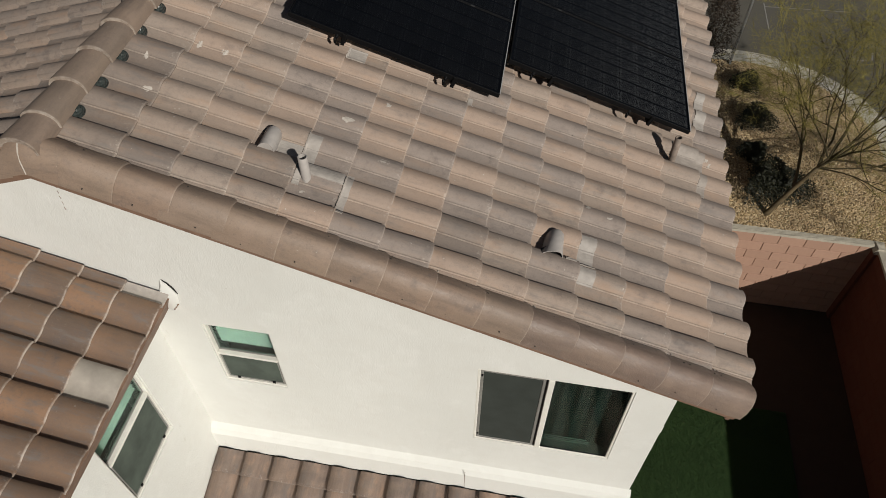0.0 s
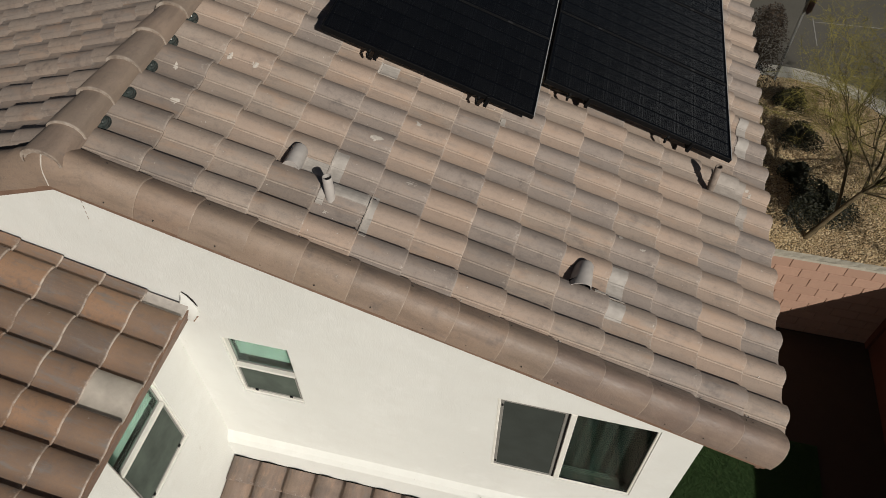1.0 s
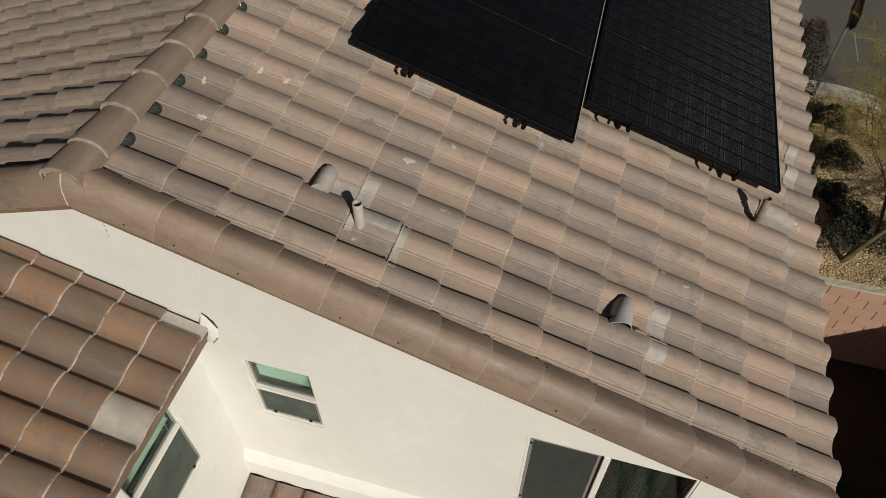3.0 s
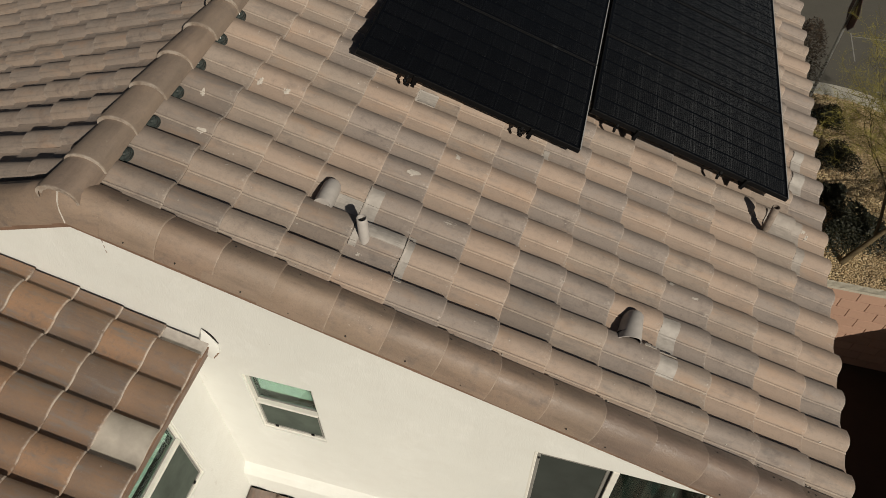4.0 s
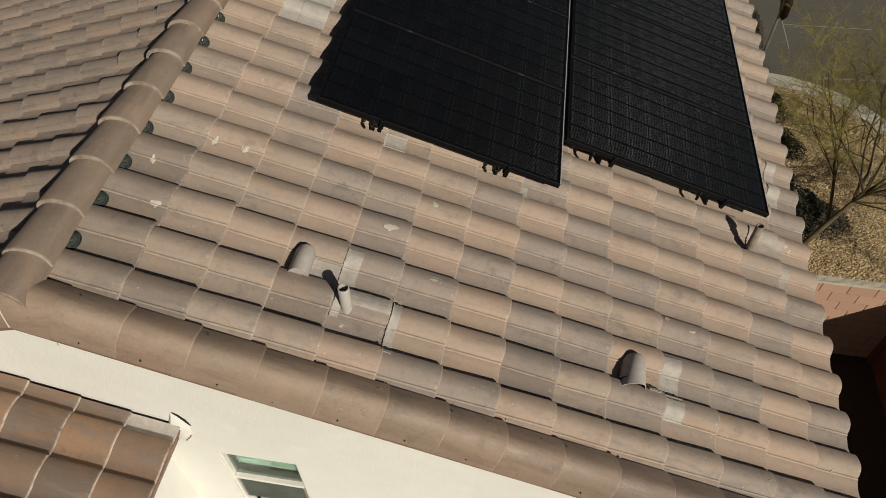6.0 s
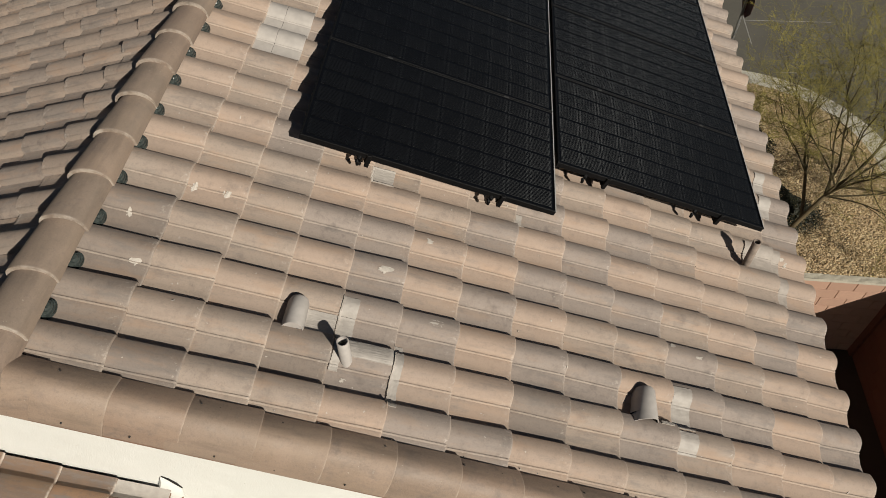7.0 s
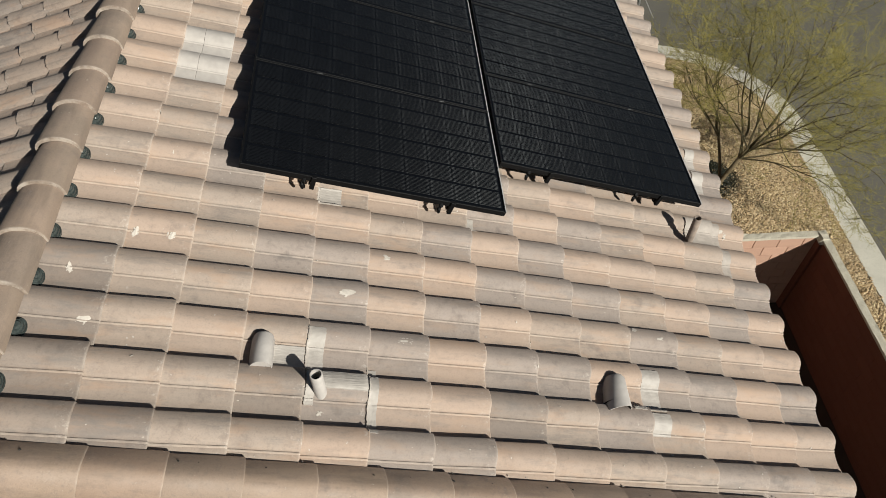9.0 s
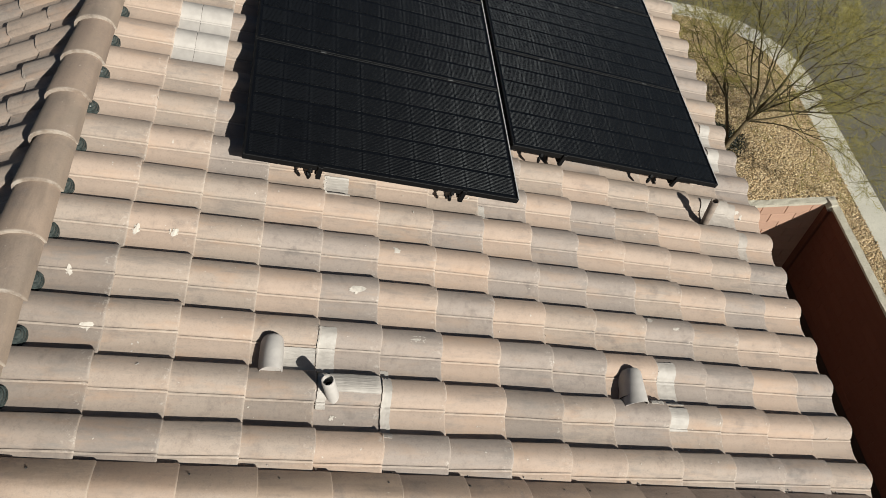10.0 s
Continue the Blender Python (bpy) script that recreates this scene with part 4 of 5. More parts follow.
def drape(name, u0, u1, y0, y1, over=0.009, rough=0.002, seed=1, nu=10, ny=44, mat=None):
    """A soft metal sheet pressed over the tiles, with a slightly uneven edge."""
    r = random.Random(seed)
    g = Geo()
    v = []
    for i in range(nu + 1):
        for j in range(ny + 1):
            a, b = i / nu, j / ny
            u, y = u0 + (u1 - u0) * a, y0 + (y1 - y0) * b
            if i in (0, nu):
                u += r.uniform(-rough, rough)
            if j in (0, ny):
                y += r.uniform(-rough, rough)
            v.append((u, y, roof_top(y) + over + course_lift(u) + r.uniform(-0.0012, 0.0012)))
    n = ny + 1
    g.add(v, [(i * n + j, (i + 1) * n + j, (i + 1) * n + j + 1, i * n + j + 1) for i in range(nu) for j in range(ny)])
    v2 = [(p[0], p[1], p[2] - 0.024) for p in v]
    rim = [i * n for i in range(nu + 1)] + [nu * n + j for j in range(1, n)] + [i * n + ny for i in range(nu - 1, -1, -1)] + [j for j in range(ny - 1, 0, -1)]
    k = len(rim)
    g.add([v[i] for i in rim] + [v2[i] for i in rim], [(i, (i + 1) % k, k + (i + 1) % k, k + i) for i in range(k)])
    g.v = [tuple(EAST @ Vector(p)) for p in g.v]
    return g.mesh(name, mat or M_LEAD, 50)


def stack_pipe(name, u, y, radius, height, label, mat=M_PIPE):
    """An open pipe that stands plumb out of the roof."""
    at = EAST @ Vector((u, y, -0.04))
    p = thing(name, label, "vent pipe", m=pose(*at))
    n, g = 20, Geo()
    rings = [(radius, 0), (radius, height - 0.003), (radius - 0.002, height), (radius - 0.006, height), (radius - 0.007, height - 0.08)]
    g.add([(r * math.cos(6.28319 * k / n), r * math.sin(6.28319 * k / n), z) for r, z in rings for k in range(n)],
          [(i * n + k, i * n + (k + 1) % n, (i + 1) * n + (k + 1) % n, (i + 1) * n + k) for i in range(4) for k in range(n)])
    part("pipe", g, mat, p, smooth=40)
    g = Geo().add([((radius - 0.007) * math.cos(6.28319 * k / n), (radius - 0.007) * math.sin(6.28319 * k / n), height - 0.07) for k in range(n)], [tuple(range(n))])
    part("bore", g, M_HOLE, p, "dark inside of the pipe")
    return p


def hood_vent(u, y0, y1, radius, tall, label, closed=False, flare=0.0):
    """A half-round sheet hood that lies across the slope, open towards the gable, with a torn skirt at its mouth."""
    at = EAST @ pose(u, y0, -0.05)
    p = thing("roof_vent", label, "roof vent", "roof vents", m=at)
    n, ln = 16, y1 - y0
    g, v = Geo(), []
    for y, s, dz in ((0.0, 1.0, 0.0), (ln * 0.22, 0.99, 0.0), (ln * 0.5, 0.98, 0.0), (ln * 0.9, 0.96, 0.002), (ln, 0.88, -0.012)):
        for t in (0.0, 0.004):
            wide = flare * max(0.0, 1 - y / (0.75 * ln)) ** 1.5
            v.append([(-(radius * s - t) * math.cos(math.pi * i / n) * (1 + wide * max(0.0, math.cos(math.pi * i / n)) ** 0.5), y - wide * 0.02 * math.cos(math.pi * i / n), max(0.0, (tall + dz - t) * math.sin(math.pi * i / n) ** 0.75)) for i in range(n + 1)])
    m = n + 1
    for a, b in ((0, 2), (2, 4), (4, 6), (6, 8), (9, 7), (7, 5), (5, 3), (3, 1), (1, 0)):
        g.add(v[a] + v[b], [(i, i + 1, m + i + 1, m + i) for i in range(n)])
    g.add(v[8], [tuple(range(m))])
    part("hood", g, M_PIPE, p, smooth=50, weld=True)
    g = Geo().add([(0.93 * x, 0.05, 0.93 * z) for x, y, z in v[0]], [tuple(range(m))])
    part("bore", g, M_HOLE, p, "dark inside of the hood")
    if flare:
        part("torn_skirt", Geo().add([(radius * 0.1, -0.030, 0.004), (radius * 0.95, -0.026, 0.012), (radius * 1.02, 0.004, 0.045), (radius * 0.55, -0.006, 0.030), (radius * 0.15, -0.012, 0.034)], [(0, 1, 2, 3, 4)]), M_PIPE, p, "bent torn lip of sheet metal")
    if closed:
        part("torn_slit", Geo().add([(radius * 0.30, 0.0045, 0.055), (radius * 0.62, 0.0045, 0.052), (radius * 0.84, 0.0045, 0.010), (radius * 0.74, 0.0045, 0.008), (radius * 0.50, 0.0045, 0.040)], [(0, 1, 2, 3, 4)]), M_HOLE, p, "dark torn slit in the front plate")
        part("front_plate", Geo().add([(0.97 * x, 0.006, 0.97 * z) for x, y, z in v[0]], [tuple(range(m))]), M_PIPE, p)
    return p


def flashing(parent, sheets, mat=None):
    inv = parent.matrix_basis.inverted()
    for s, (u0, u1, y0, y1, seed) in enumerate(sheets):
        me = drape("flashing", u0, u1, y0, y1, seed=seed, mat=mat)
        me.transform(inv)
        part("flashing", me, None, parent, "pale painted sheet metal flashing over the tiles")


a = hood_vent(1.222, 0.425, 0.610, 0.060, 0.105, "grey painted half-round metal vent hood among the tiles", True)
flashing(a, [(1.262, 1.450, 0.456, 0.580, 3)])
a = stack_pipe("vent_pipe", 1.537, 0.333, 0.032, 0.205, "short grey painted pipe standing open beside a vent hood")
flashing(a, [(1.440, 1.535, 0.45, 0.695, 4), (1.51, 1.780, 0.345, 0.448, 6), (1.768, 1.822, 0.13, 0.505, 7), (1.449, 1.495, 0.27, 0.44, 8)])
a = hood_vent(3.285, 0.410, 0.625, 0.066, 0.115, "grey painted half-round metal vent hood with a torn skirt", flare=0.55)
flashing(a, [(3.479, 3.60, 0.435, 0.70, 9), (3.479, 3.60, 0.288, 0.412, 10), (3.37, 3.448, 0.425, 0.47, 11)])
a = stack_pipe("vent_pipe", 4.292, 1.945, 0.029, 0.275, "slim tan painted pipe near the corner of the solar panels", M_TAN_PIPE)
flashing(a, [(4.285, 4.522, 1.945, 2.15, 12), (4.528, 4.60, 1.945, 2.15, 14), (4.528, 4.60, 1.66, 1.88, 13)], M_TAN_LEAD)
for k, (u0, u1, y0, y1) in enumerate(((1.447, 1.595, 1.605, 1.765), (2.452, 2.492, 1.61, 1.737), (4.575, 4.665, 2.79, 3.02), (4.55, 4.655, 2.55, 2.74))):
    tagged(part("repair_sheet", drape("repair_sheet", u0, u1, y0, y1, seed=15 + k), None), "pale patch of painted sheet metal on the tiles", "flashing", "repair sheets")

# lime splashes and droppings on the tiles
g = Geo()
r3 = random.Random(77)
marks = [(1.876, 1.237, 0.022), (2.009, 1.222, 0.026), (1.644, 0.946, 0.03), (1.595, 0.673, 0.03), (1.964, 0.684, 0.03), (3.574, 1.534, 0.026), (0.38, 0.59, 0.026), (0.555, 1.088, 0.018), (0.678, 1.174, 0.022),
         (3.524, 1.0, 0.02), (3.697, 0.934, 0.028), (0.491, 1.172, 0.018), (0.246, 0.878, 0.016), (2.626, 1.547, 0.014), (1.55, 1.70, 0.02), (3.05, 2.13, 0.024), (4.66, 2.06, 0.018), (4.62, 2.09, 0.014), (1.53, 0.23, 0.012)]
marks += [(r3.uniform(0.2, 4.7), r3.uniform(-0.0, 2.6), r3.uniform(0.003, 0.009)) for _ in range(300)]
spatter = []
for u, y, size in marks:
    if size < 0.012:
        spatter.append((u, y, size * 0.58))
    else:
        spatter += [(u + r3.gauss(0, size * 0.55), y + r3.gauss(0, size * 0.4), size * r3.uniform(0.06, 0.34)) for _ in range(26)]
        spatter += [(u, y, size * 0.8), (u + r3.gauss(0, 0.4) * size, y + r3.gauss(0, 0.3) * size, size * 0.35), (u + r3.uniform(-0.5, 0.5) * size, y + r3.uniform(-0.4, 0.4) * size, size * 0.3)]
for u, y, size in spatter:
    n = 9
    a0, long = r3.uniform(0, 6.283), r3.uniform(1.0, 2.4)
    ring = []
    for k in range(n):
        rr = size * r3.uniform(0.75 if size > 0.011 else 0.45, 1.0)
        du, dy = rr * math.cos(6.283 * k / n) * long, rr * math.sin(6.283 * k / n)
        pu, py = u + du * math.cos(a0) - dy * math.sin(a0), y + du * math.sin(a0) + dy * math.cos(a0)
        ring.append(EAST @ Vector((pu, py, roof_top(py) + course_lift(pu) + 0.0016)))
    g.add(ring, [tuple(range(n))])
tagged(part("lime_splashes", g, M_SPLASH), "small pale lime splashes on the roof tiles", "stain", kind="stuff")

# ---------------------------------------------------------------- ground, street and yard
tagged(part("ground", Geo().add([(-600, -600, -0.13), (600, -600, -0.13), (600, 600, -0.13), (-600, 600, -0.13)], [(0, 1, 2, 3)]), M_GROUND), "bare tan desert ground", "ground", kind="structure")
ARC, RI, RO = (7.5, 10.15), 2.83, 3.32


def corner(r, n=24):
    """The line of a kerb at the street's corner, from the south up, round, and off to the west."""
    return [(ARC[0] + r * math.cos(1.5708 * i / n), ARC[1] + r * math.sin(1.5708 * i / n)) for i in range(n + 1)]


def prism(outline, z0, z1):
    n = len(outline)
    return Geo().add([(x, y, z1) for x, y in outline] + [(x, y, z0) for x, y in outline], [tuple(range(n))] + [(i, (i + 1) % n, n + (i + 1) % n, n + i) for i in range(n)])


lot = [(8.555, -30), (ARC[0] + RI, -30)] + corner(RI) + [(-30, ARC[1] + RI), (-30, 5.592), (8.555, 5.592)]
tagged(part("gravel_bed", prism(lot, -0.12, 0.0), M_GRAVEL), "tan and brown landscape gravel between wall and kerb", "gravel", kind="structure")
kerb_in, kerb_out = [(ARC[0] + RI, -30)] + corner(RI) + [(-30, ARC[1] + RI)], [(ARC[0] + RO, -30)] + corner(RO) + [(-30, ARC[1] + RO)]
g = Geo()
n = len(kerb_in)
g.add([(x, y, 0.010) for x, y in kerb_in] + [(x, y, 0.002) for x, y in kerb_out] + [(x, y, -0.11) for x, y in kerb_out] + [(x, y, -0.11) for x, y in kerb_in],
      [(r * n + i, r * n + i + 1, ((r + 1) % 4) * n + i + 1, ((r + 1) % 4) * n + i) for r in range(4) for i in range(n - 1)])
kerb = tagged(part("kerb", g, M_CONCRETE), "pale concrete kerb round the street corner", "kerb", kind="structure")
g = Geo()
for y in (2.3, 4.7, 7.35, 9.6):
    g.box(ARC[0] + RI + 0.01, ARC[0] + RO + 0.002, y - 0.006, y + 0.006, -0.02, 0.0085)
part("kerb_joint", g, M_DECK, kerb)
road_line = [(60, -60), (60, 60), (-60, 60), (-60, ARC[1] + RO + 0.002)] + [(x, y) for x, y in reversed(corner(RO + 0.002))] + [(ARC[0] + RO + 0.002, -60)]
tagged(part("road", prism(road_line, -0.125, -0.085), M_ASPHALT), "grey worn asphalt street at a corner", "road", kind="structure")

# thin dark strip on the asphalt along the kerb's outer edge
edge, lip = [(ARC[0] + RO + 0.003, -30)] + corner(RO + 0.003), [(ARC[0] + RO + 0.035, -30)] + corner(RO + 0.035)
n = len(edge)
part("gutter_dirt", Geo().add([(x, y, -0.081) for x, y in edge + lip], [(i, n + i, n + i + 1, i + 1) for i in range(n - 1)]), M_SOIL, kerb, "thin dark strip along the foot of the kerb")


def stripe(x0, y0, x1, y1, wide):
    d = Vector((x1 - x0, y1 - y0)).normalized()
    o = Vector((-d.y, d.x)) * wide / 2
    return Geo().add([(x0 + o.x, y0 + o.y, -0.081), (x0 - o.x, y0 - o.y, -0.081), (x1 - o.x, y1 - o.y, -0.081), (x1 + o.x, y1 + o.y, -0.081)], [(0, 1, 2, 3)])


for line in ((8.9, 13.52, 10.9, 13.68, 0.03), (10.91, 13.68, 11.0, 14.04, 0.03), (8.57, 15.82, 10.83, 15.92, 0.028), (8.55, 14.7, 8.57, 16.0, 0.028)):
    tagged(part("road_marking", stripe(*line), M_PAINT), "thin faded white line on the asphalt", "marking", kind="structure")

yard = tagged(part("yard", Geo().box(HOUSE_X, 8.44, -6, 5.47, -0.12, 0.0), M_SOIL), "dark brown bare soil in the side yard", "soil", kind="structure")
turf = tagged(part("turf_bed", Geo().box(HOUSE_X, 7.40, -6, 3.30, 0.002, 0.02), M_TURF), "dark green artificial turf beside the house", "turf", kind="structure")
rnd = np.random.default_rng(3)
n = 60000
bx, by = rnd.uniform(HOUSE_X + 0.02, 7.39, n), rnd.uniform(0.2, 3.29, n)
ang, tall, wide = rnd.uniform(0, 6.283, n), rnd.uniform(0.012, 0.04, n), rnd.uniform(0.002, 0.005, n)
lean = rnd.normal(0, 0.012, (n, 2))
v = np.stack([np.stack([bx - wide * np.cos(ang), by - wide * np.sin(ang), np.full(n, 0.018)], 1), np.stack([bx + wide * np.cos(ang), by + wide * np.sin(ang), np.full(n, 0.018)], 1),
              np.stack([bx + lean[:, 0], by + lean[:, 1], 0.018 + tall], 1)], 1).reshape(-1, 3)
me = bpy.data.meshes.new("turf_blades")
me.from_pydata(v.tolist(), [], np.arange(3 * n).reshape(-1, 3).tolist())
me.materials.append(M_TURF)
tagged(new("turf_blades", me), "short green turf blades", "turf", kind="stuff")

# loose stones on the gravel
n = 52000
gx, gy = rnd.uniform(5.4, 10.45, n), rnd.uniform(5.605, 13.1, n)
keep = np.where(gy > ARC[1], np.hypot(gx - ARC[0], gy - ARC[1]) < RI + 0.012, gx < ARC[0] + RI + 0.012)
keep |= (gx < ARC[0]) & (gy < ARC[1] + RI + 0.012)
gx2, gy2 = rnd.uniform(8.57, 10.34, 12000), rnd.uniform(0.5, 5.605, 12000)
gx, gy = np.r_[gx[keep], gx2], np.r_[gy[keep], gy2]
n = len(gx)
size = rnd.uniform(0.009, 0.021, n) * rnd.choice([1, 1, 1, 1.5], n)
octa = np.array([(1, 0, 0), (-1, 0, 0), (0, 1, 0), (0, -1, 0), (0, 0, 1), (0, 0, -1)], float)
shape = octa[None] * (1 + rnd.uniform(-0.35, 0.35, (n, 6, 1))) + rnd.uniform(-0.25, 0.25, (n, 6, 3))
spin = rnd.uniform(0, 6.283, n)
c, s = np.cos(spin)[:, None], np.sin(spin)[:, None]
shape = np.stack([c * shape[..., 0] - s * shape[..., 1], s * shape[..., 0] + c * shape[..., 1], shape[..., 2] * 0.7], -1) * size[:, None, None]
shape += np.stack([gx, gy, size * 0.3], -1)[:, None]
tri = np.array([(0, 2, 4), (2, 1, 4), (1, 3, 4), (3, 0, 4), (2, 0, 5), (1, 2, 5), (3, 1, 5), (0, 3, 5)])
me = bpy.data.meshes.new("gravel_stones")
me.from_pydata(shape.reshape(-1, 3).tolist(), [], (tri[None] + 6 * np.arange(n)[:, None, None]).reshape(-1, 3).tolist())
me.materials.append(M_STONE)
tagged(new("gravel_stones", me), "loose tan and brown gravel stones", "gravel", kind="stuff")


# ---------------------------------------------------------------- block walls
BL, BH, BT, JOINT = 0.406, 0.203, 0.11, 0.009
WALL_TOP = 1.83


def block_wall(name, length, m, label, mat, mortar, gap=0.009):
    """A garden wall of long blocks in running bond with a rough cap; x along it, the good face at y=0."""
    block = Geo().box(0, BL - gap, 0, 0.03, 0, BH - gap).mesh("block", mat, bevel=0.003)
    w = tagged(part(name, Geo().box(0, length, 0.012 if gap > 0.007 else 0.006, BT - 0.002, -0.1, 1.78), mortar, m=m), label, "wall", kind="structure")
    courses = 9
    for r in range(courses):
        x = -BL / 2 * (r % 2)
        while x < length - 0.05:
            z = 1.83 - 0.045 - BH * (r + 1) + JOINT
            a, b = max(x, 0.0), min(x + BL, length)
            if b - a > 0.05:
                part("block", block, None, w, m=pose(a, 0, z) @ Matrix.Diagonal(((b - a - gap) / (BL - gap), 1, 1, 1)))
            x += BL
    g = Geo()
    n = int(length / 0.06)
    r2 = random.Random(int(length * 100))
    ys = [-0.006, -0.004, 0.03, 0.08, BT + 0.004, BT + 0.008]
    v = []
    for i in range(n + 1):
        for j, yy in enumerate(ys):
            z = 1.786 if j in (0, 5) else WALL_TOP + r2.uniform(-0.006, 0.004)
            v.append((length * i / n, yy + (r2.uniform(-0.004, 0.004) if 0 < j < 5 else 0), z))
    k = len(ys)
    g.add(v, [(i * k + j, (i + 1) * k + j, (i + 1) * k + j + 1, i * k + j + 1) for i in range(n) for j in range(k - 1)])
    part("wall_cap", g, M_WALLCAP, w, "rough weathered concrete cap")
    return w


block_wall("wall_north", 8.45 - HOUSE_X, pose(HOUSE_X + 0.0, 5.48, 0), "pinkish tan block wall closing the side yard", M_BLOCK, M_MORTAR)
east_wall = block_wall("wall_east", 11.6, pose(8.45, 5.59, 0, 0, 0, -90), "red block wall along the side yard, colour darkened for shade", M_BLOCK_RED_SHADED, M_BLOCK_RED_SHADED, 0.002)
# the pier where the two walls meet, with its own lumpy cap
part("pier", Geo().box(0.108, 0.235, -0.055, -0.001, -0.1, 1.775), M_BLOCK_RED_SHADED, east_wall, bevel=0.006)
r2 = random.Random(5)
g = Geo()
nx, ny = 5, 4
g.add([(-0.012 + 0.262 * i / nx + r2.uniform(-0.006, 0.006), -0.066 + 0.200 * j / ny + r2.uniform(-0.006, 0.006), 1.768 if i in (0, nx) or j in (0, ny) else 1.850 + r2.uniform(-0.012, 0.004)) for i in range(nx + 1) for j in range(ny + 1)],
      [(i * (ny + 1) + j, (i + 1) * (ny + 1) + j, (i + 1) * (ny + 1) + j + 1, i * (ny + 1) + j + 1) for i in range(nx) for j in range(ny)])
part("pier_cap", g, M_WALLCAP, east_wall, "lumpy mortar cap at the wall's corner")

# ---------------------------------------------------------------- stop sign
sign = thing("road_sign", "red octagonal sign on a grey steel post beside the kerb", "road sign", m=pose(7.36, 12.85, 0))
part("post", Geo().box(-0.025, 0.025, -0.025, 0.025, 0, 2.6), M_STEEL, sign, "grey steel post", bevel=0.004)
g = Geo()
oct_pts = [(0.40 * math.cos(radians(22.5 + 45 * k)), 0.40 * math.sin(radians(22.5 + 45 * k))) for k in range(8)]
g.add([(0.03, a, 2.2 + b) for a, b in oct_pts] + [(0.036, a, 2.2 + b) for a, b in oct_pts], [tuple(range(8)), tuple(range(15, 7, -1))] + [(k, (k + 1) % 8, 8 + (k + 1) % 8, 8 + k) for k in range(8)])
part("sign_plate", g, M_SIGN_BACK, sign, "dull red octagonal plate", m=pose(0, 0, 0, 0, 0, 2))


# ---------------------------------------------------------------- plants
def spray(g, p, d, length, rnd, width):
    """One thin crooked twig; gives points along it."""
    p, d = Vector(p), Vector(d).normalized()
    side = d.orthogonal().normalized()
    up = d.cross(side)
    pts, v, n = [p], [], 4
    for i in range(n):
        d = (d + Vector((rnd.gauss(0, 0.28), rnd.gauss(0, 0.28), rnd.gauss(-0.02, 0.22)))).normalized()
        pts.append(pts[-1] + d * length / n)
    for i, q in enumerate(pts[:-1]):
        w = width * (1 - 0.7 * i / n)
        v += [q + side * w, q - side * w * 0.6 + up * w]
    g.add(v + [pts[-1]], [(2 * i, 2 * i + 1, 2 * i + 3, 2 * i + 2) for i in range(n - 1)] + [(2 * n - 2, 2 * n - 1, 2 * n)])
    return pts


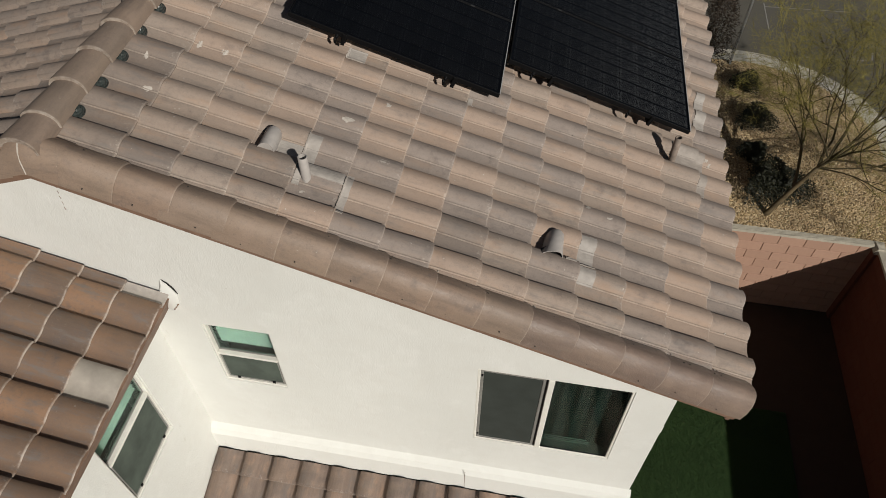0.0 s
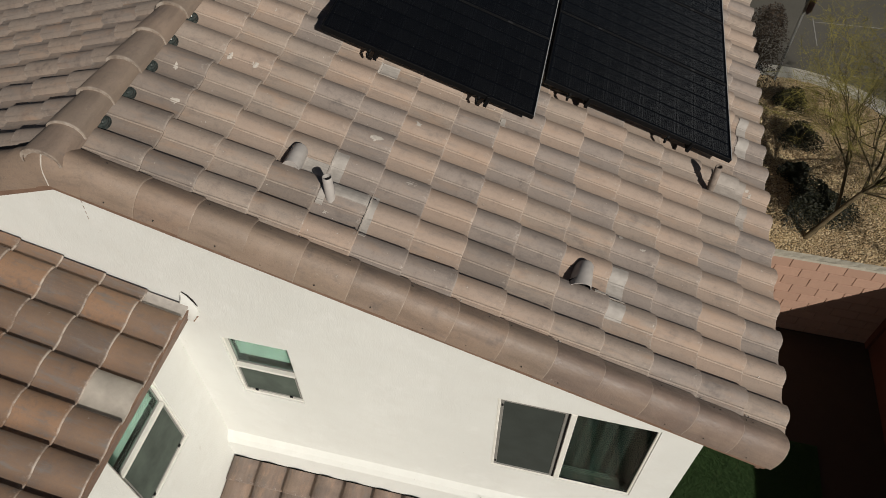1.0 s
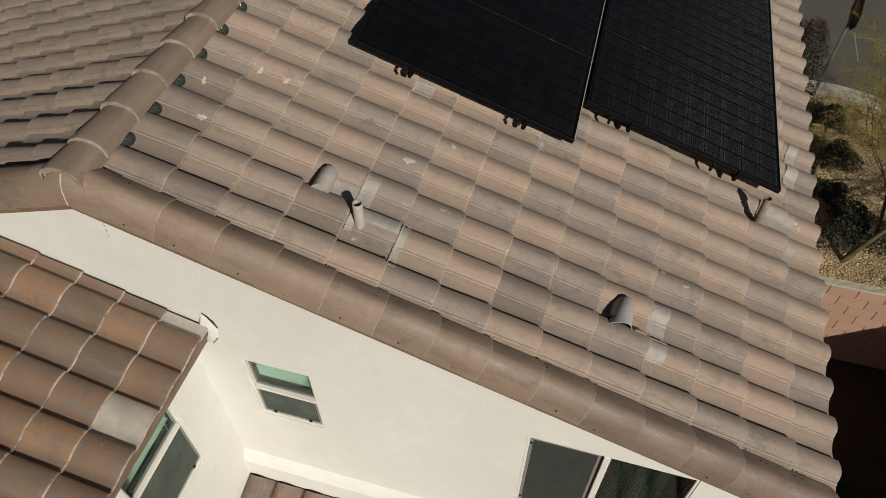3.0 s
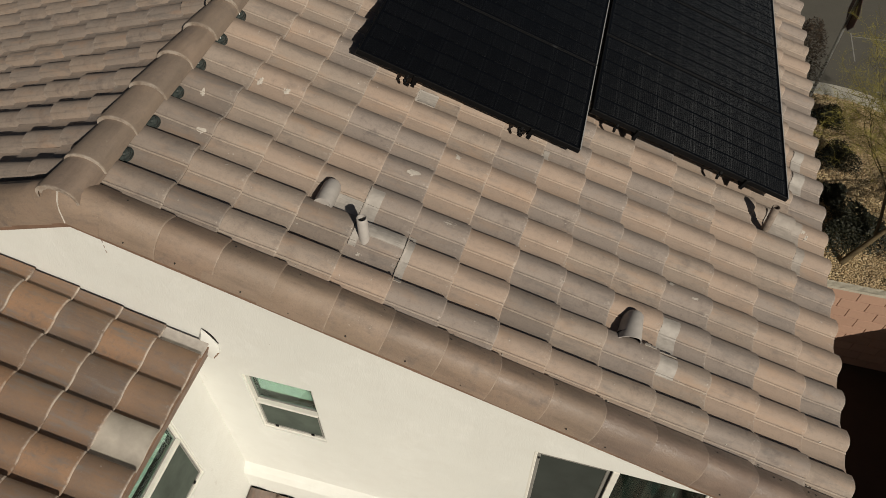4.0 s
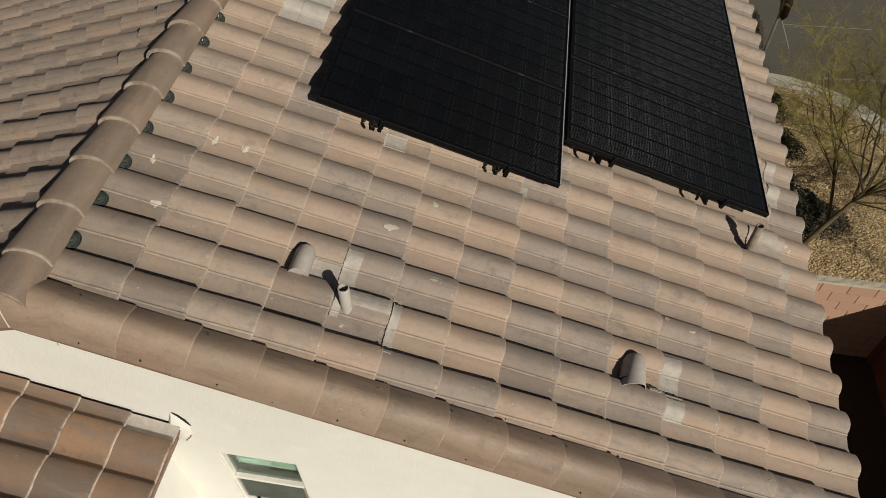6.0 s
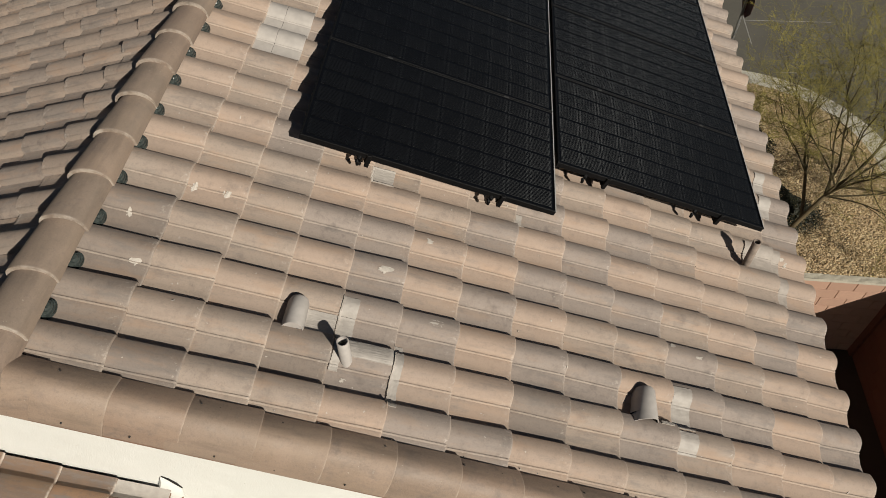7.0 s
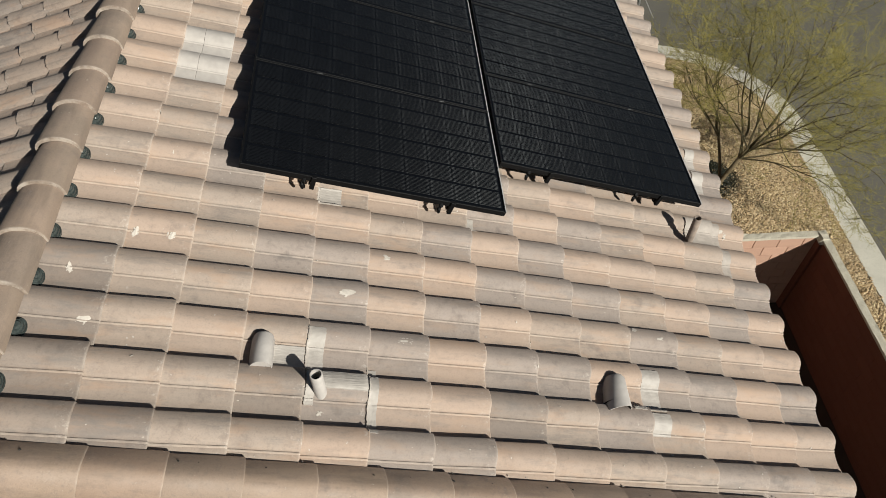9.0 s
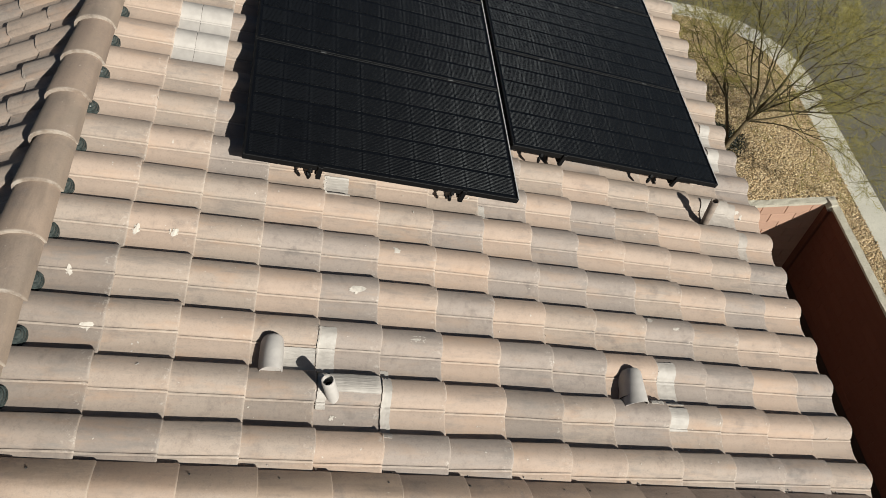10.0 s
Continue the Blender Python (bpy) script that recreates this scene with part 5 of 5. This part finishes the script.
def palo_verde(x, y):
    t = thing("tree", "thin-leaved yellow-green desert tree leaning over the gravel", "tree", m=pose(x, y, 0))
    rnd = random.Random(21)
    trunk, limbs, twigs, leaves = Geo(), Geo(), Geo(), Geo()

    def leaf(p, size):
        d = Vector((rnd.gauss(0, 1), rnd.gauss(0, 1), rnd.gauss(0, 0.6))).normalized()
        s = d.orthogonal().normalized() * size * 0.22
        leaves.add([p - s, p + s, p + d * size + s * 0.4, p + d * size - s * 0.4], [(0, 1, 2, 3)])

    def grow(p, d, length, radius, level, lush=4):
        pts, rad = [Vector(p)], [radius]
        d = Vector(d).normalized()
        n = 9
        for i in range(n):
            bend = 0.15 + 0.05 * level
            d = (d + Vector((rnd.gauss(0, bend), rnd.gauss(0, bend), rnd.gauss(0.0, bend * 0.8)))).normalized()
            pts.append(pts[-1] + d * length / n)
            rad.append(max(0.0023, radius * (1 - 0.80 * (i + 1) / n)))
        (limbs if level < 2 else twigs).tube(pts, rad, 7 if level < 1 else 5 if level < 2 else 3, False)
        count = (9, 7, 6)[level]
        for i in range(count):
            lo = 0.26 if level == 0 else 0.15
            a = lo + (1 - lo) * (i + rnd.random()) / count
            k = min(n - 1, int(a * n))
            q = pts[k].lerp(pts[k + 1], a * n - k)
            axis = (pts[k + 1] - pts[k]).normalized()
            out = (axis * rnd.uniform(0.6, 1.1) + Vector((rnd.gauss(0, 0.55), rnd.gauss(0, 0.55), rnd.gauss(0.08, 0.36)))).normalized()
            if level < 2:
                grow(q, out, length * rnd.uniform(0.38, 0.66), max(0.0034, rad[k] * (0.62 if level < 1 else 0.48)), level + 1, lush)
            else:
                for _ in range(lush):
                    o = (out + Vector((rnd.gauss(0, 0.5), rnd.gauss(0, 0.5), rnd.gauss(0, 0.4)))).normalized()
                    line = spray(twigs, q, o, rnd.uniform(0.10, 0.34), rnd, 0.0016)
                    for _ in range(5):
                        k2 = rnd.randrange(1, 5)
                        leaf(line[k2 - 1].lerp(line[k2], rnd.random()), rnd.uniform(0.006, 0.0125))

    stem = [Vector(p) for p in ((-0.02, 0, -0.05), (0.12, 0.06, 0.24), (0.36, 0.20, 0.62), (0.60, 0.36, 0.92), (0.83, 0.52, 1.16))]
    trunk.tube(stem, [0.060, 0.052, 0.046, 0.042, 0.034], 9)
    top = stem[-1]
    for d, ln, r in (((1.0, -0.12, 0.45), 2.7, 0.026), ((1.0, 0.18, 0.62), 2.8, 0.028), ((0.85, 0.55, 0.55), 2.9, 0.028), ((0.5, 0.75, 0.8), 2.8, 0.030), ((0.15, 0.95, 0.75), 2.7, 0.026), ((-0.22, 0.85, 1.0), 2.4, 0.022),
                     ((0.45, 0.15, 1.0), 2.3, 0.026), ((1.0, 0.65, 0.22), 2.8, 0.024), ((1.0, -0.05, 0.15), 2.6, 0.022), ((0.75, -0.40, 0.6), 2.1, 0.020), ((0.2, 0.45, 1.1), 2.4, 0.022), ((0.6, 1.0, 0.3), 2.9, 0.024), ((0.9, 0.35, 0.95), 2.6, 0.022)):
        grow(top - Vector((0.23, 0.16, 0.24)) * rnd.uniform(-0.1, 0.9), d, ln, r * 0.82, 0, 5 if d[0] > 0.3 else 3)
    side = [Vector(p) for p in ((0.34, 0.19, 0.60), (0.42, 0.55, 0.74), (0.51, 1.10, 0.94))]
    trunk.tube(side, [0.034, 0.030, 0.028], 7)
    for d, ln, r in (((0.0, 1.0, 0.42), 2.3, 0.024), ((-0.75, 0.12, 0.62), 1.5, 0.016), ((-0.35, 0.8, 0.8), 2.0, 0.018), ((0.35, 0.9, 0.8), 2.2, 0.018), ((-0.55, 1.0, 0.4), 2.2, 0.018)):
        grow(side[-1], d, ln, r * 0.9, 0, 2)
    part("trunk", trunk, M_TRUNK, t, "smooth tan trunk leaning over the gravel", smooth=60)
    part("branchwork", limbs, M_BARK, t, "crooked dark olive limbs", smooth=60)
    crown = part("crown", twigs, M_TWIG, t, "airy crown of fine yellow-green twigs")
    part("leaves", leaves, M_LEAF, crown, "tiny yellow-green leaves")
    return t


palo_verde(7.62, 7.75)


def shrub(x, y, wide, tall, mat, label, seed, count=900):
    t = thing("shrub", label, "shrub", "shrubs on the gravel", m=pose(x, y, 0))
    rnd = random.Random(seed)
    stems, g = Geo(), Geo()
    for _ in range(14):
        a, r = rnd.uniform(0, 6.283), rnd.uniform(0.1, 0.8) * wide
        stems.tube([(0, 0, -0.02), (0.5 * r * math.cos(a), 0.5 * r * math.sin(a), tall * 0.45), (r * math.cos(a), r * math.sin(a), tall * rnd.uniform(0.5, 0.85))], [0.012, 0.007, 0.003], 4)
    for _ in range(count):
        a, h = rnd.uniform(0, 6.283), rnd.random() ** 0.7
        r = wide * math.sqrt(max(0.02, 1 - (h - 0.35) ** 2 * 1.9)) * rnd.random() ** 0.5 * (0.8 + 0.25 * math.sin(3 * a + seed))
        p = Vector((r * math.cos(a), r * math.sin(a), tall * h))
        d = Vector((rnd.gauss(0, 1), rnd.gauss(0, 1), rnd.gauss(0.3, 0.7))).normalized()
        s = d.orthogonal().normalized() * rnd.uniform(0.006, 0.014)
        k = rnd.uniform(0.03, 0.075)
        g.add([p - s, p + s, p + d * k], [(0, 1, 2)])
    part("stems", stems, M_BARK, t)
    part("foliage", g, mat, t, smooth=0)
    return t


for i, (sx, sy, sw, sh) in enumerate(((7.80, 8.45, 0.80, 0.56), (7.7, 10.6, 0.52, 0.40), (7.65, 11.95, 0.44, 0.34), (7.52, 9.42, 0.36, 0.34), (6.6, 9.6, 0.3, 0.3), (6.5, 11.4, 0.28, 0.28))):
    shrub(sx, sy, sw, sh, M_SHRUB, "low dark green shrub on the gravel", 40 + i, 7500 if sw > 0.7 else 3000)
shrub(6.72, 12.75, 0.72, 1.85, M_RUST_SHRUB, "tall brownish leafy shrub near the kerb", 61, 5200)

# ---------------------------------------------------------------- roof tiles, the nearest as single pieces
white_tile = tile_mesh("tile", M_WHITE_TILE, runs=2)
tile_one = tile_mesh("tile", M_TILE)
tone_tile = {t: tile_mesh("tile", m) for t, m in TONES.items()}
tone_edge = {t: tile_mesh("tile", m, cut=(0.2, 1.0)) for t, m in TONES.items()}
# tones row by row from the gable, each from the ridge down to the eave
MIX = ("ddnnpggppnnggn", "dnndgppdngnppp", "dnpnggpggpggpg", "dnnpgpgpnngnpp", "npnggppgggnpgp", "pnnppngpgpppng", "npgpnpngpgnpnp", "pngpnnngnpnnnp", "pnpgngpnpgnpng", "pgnpgnpngpnnpg")


def far_rows(rows, courses, frame_m, mirrored):
    """Tiles beyond those that are single pieces, joined."""
    src = [tuple(v.co) for v in tile_one.vertices]
    faces = [tuple(p.vertices) for p in tile_one.polygons]
    g = Geo()
    for k in rows:
        for i in courses:
            dy = -(ROW_Y + COVER * k) - 0.12 if mirrored else ROW_Y + COVER * k
            at = frame_m @ course_pose(i, dy, rng)
            g.add([tuple(at @ Vector(p)) for p in src], faces)
    return g


NEAR = 19
for k in range(-1, NEAR):
    for i in range(14):
        tone = MIX[k + 1][13 - i] if k + 1 < len(MIX) else rng.choice("ppnng")
        me = white_tile if (k, i) in ((8, 12), (9, 12)) else tone_edge[tone] if k < 0 else tone_tile[tone]
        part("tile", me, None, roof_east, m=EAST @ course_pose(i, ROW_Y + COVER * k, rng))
tagged(part("tile_field", far_rows(range(NEAR, 32), range(14), EAST, False), M_TILE, roof_east, smooth=32), kind="stuff")
west_edge = tile_mesh("tile", M_TILE, cut=(0.0, 0.31))
for k in range(-1, 16):
    for i in range(4, 14):
        part("tile", west_edge if k < 0 else tile_one, None, roof_west, m=WEST @ course_pose(i, -(ROW_Y + COVER * k) - 0.12, rng))
tagged(part("tile_field", far_rows(range(16, 32), range(14), WEST, True), M_TILE, roof_west, smooth=32), kind="stuff")
tagged(part("tile_field", far_rows(range(0, 16), range(4), WEST, True), M_TILE, roof_west, smooth=32), kind="stuff")
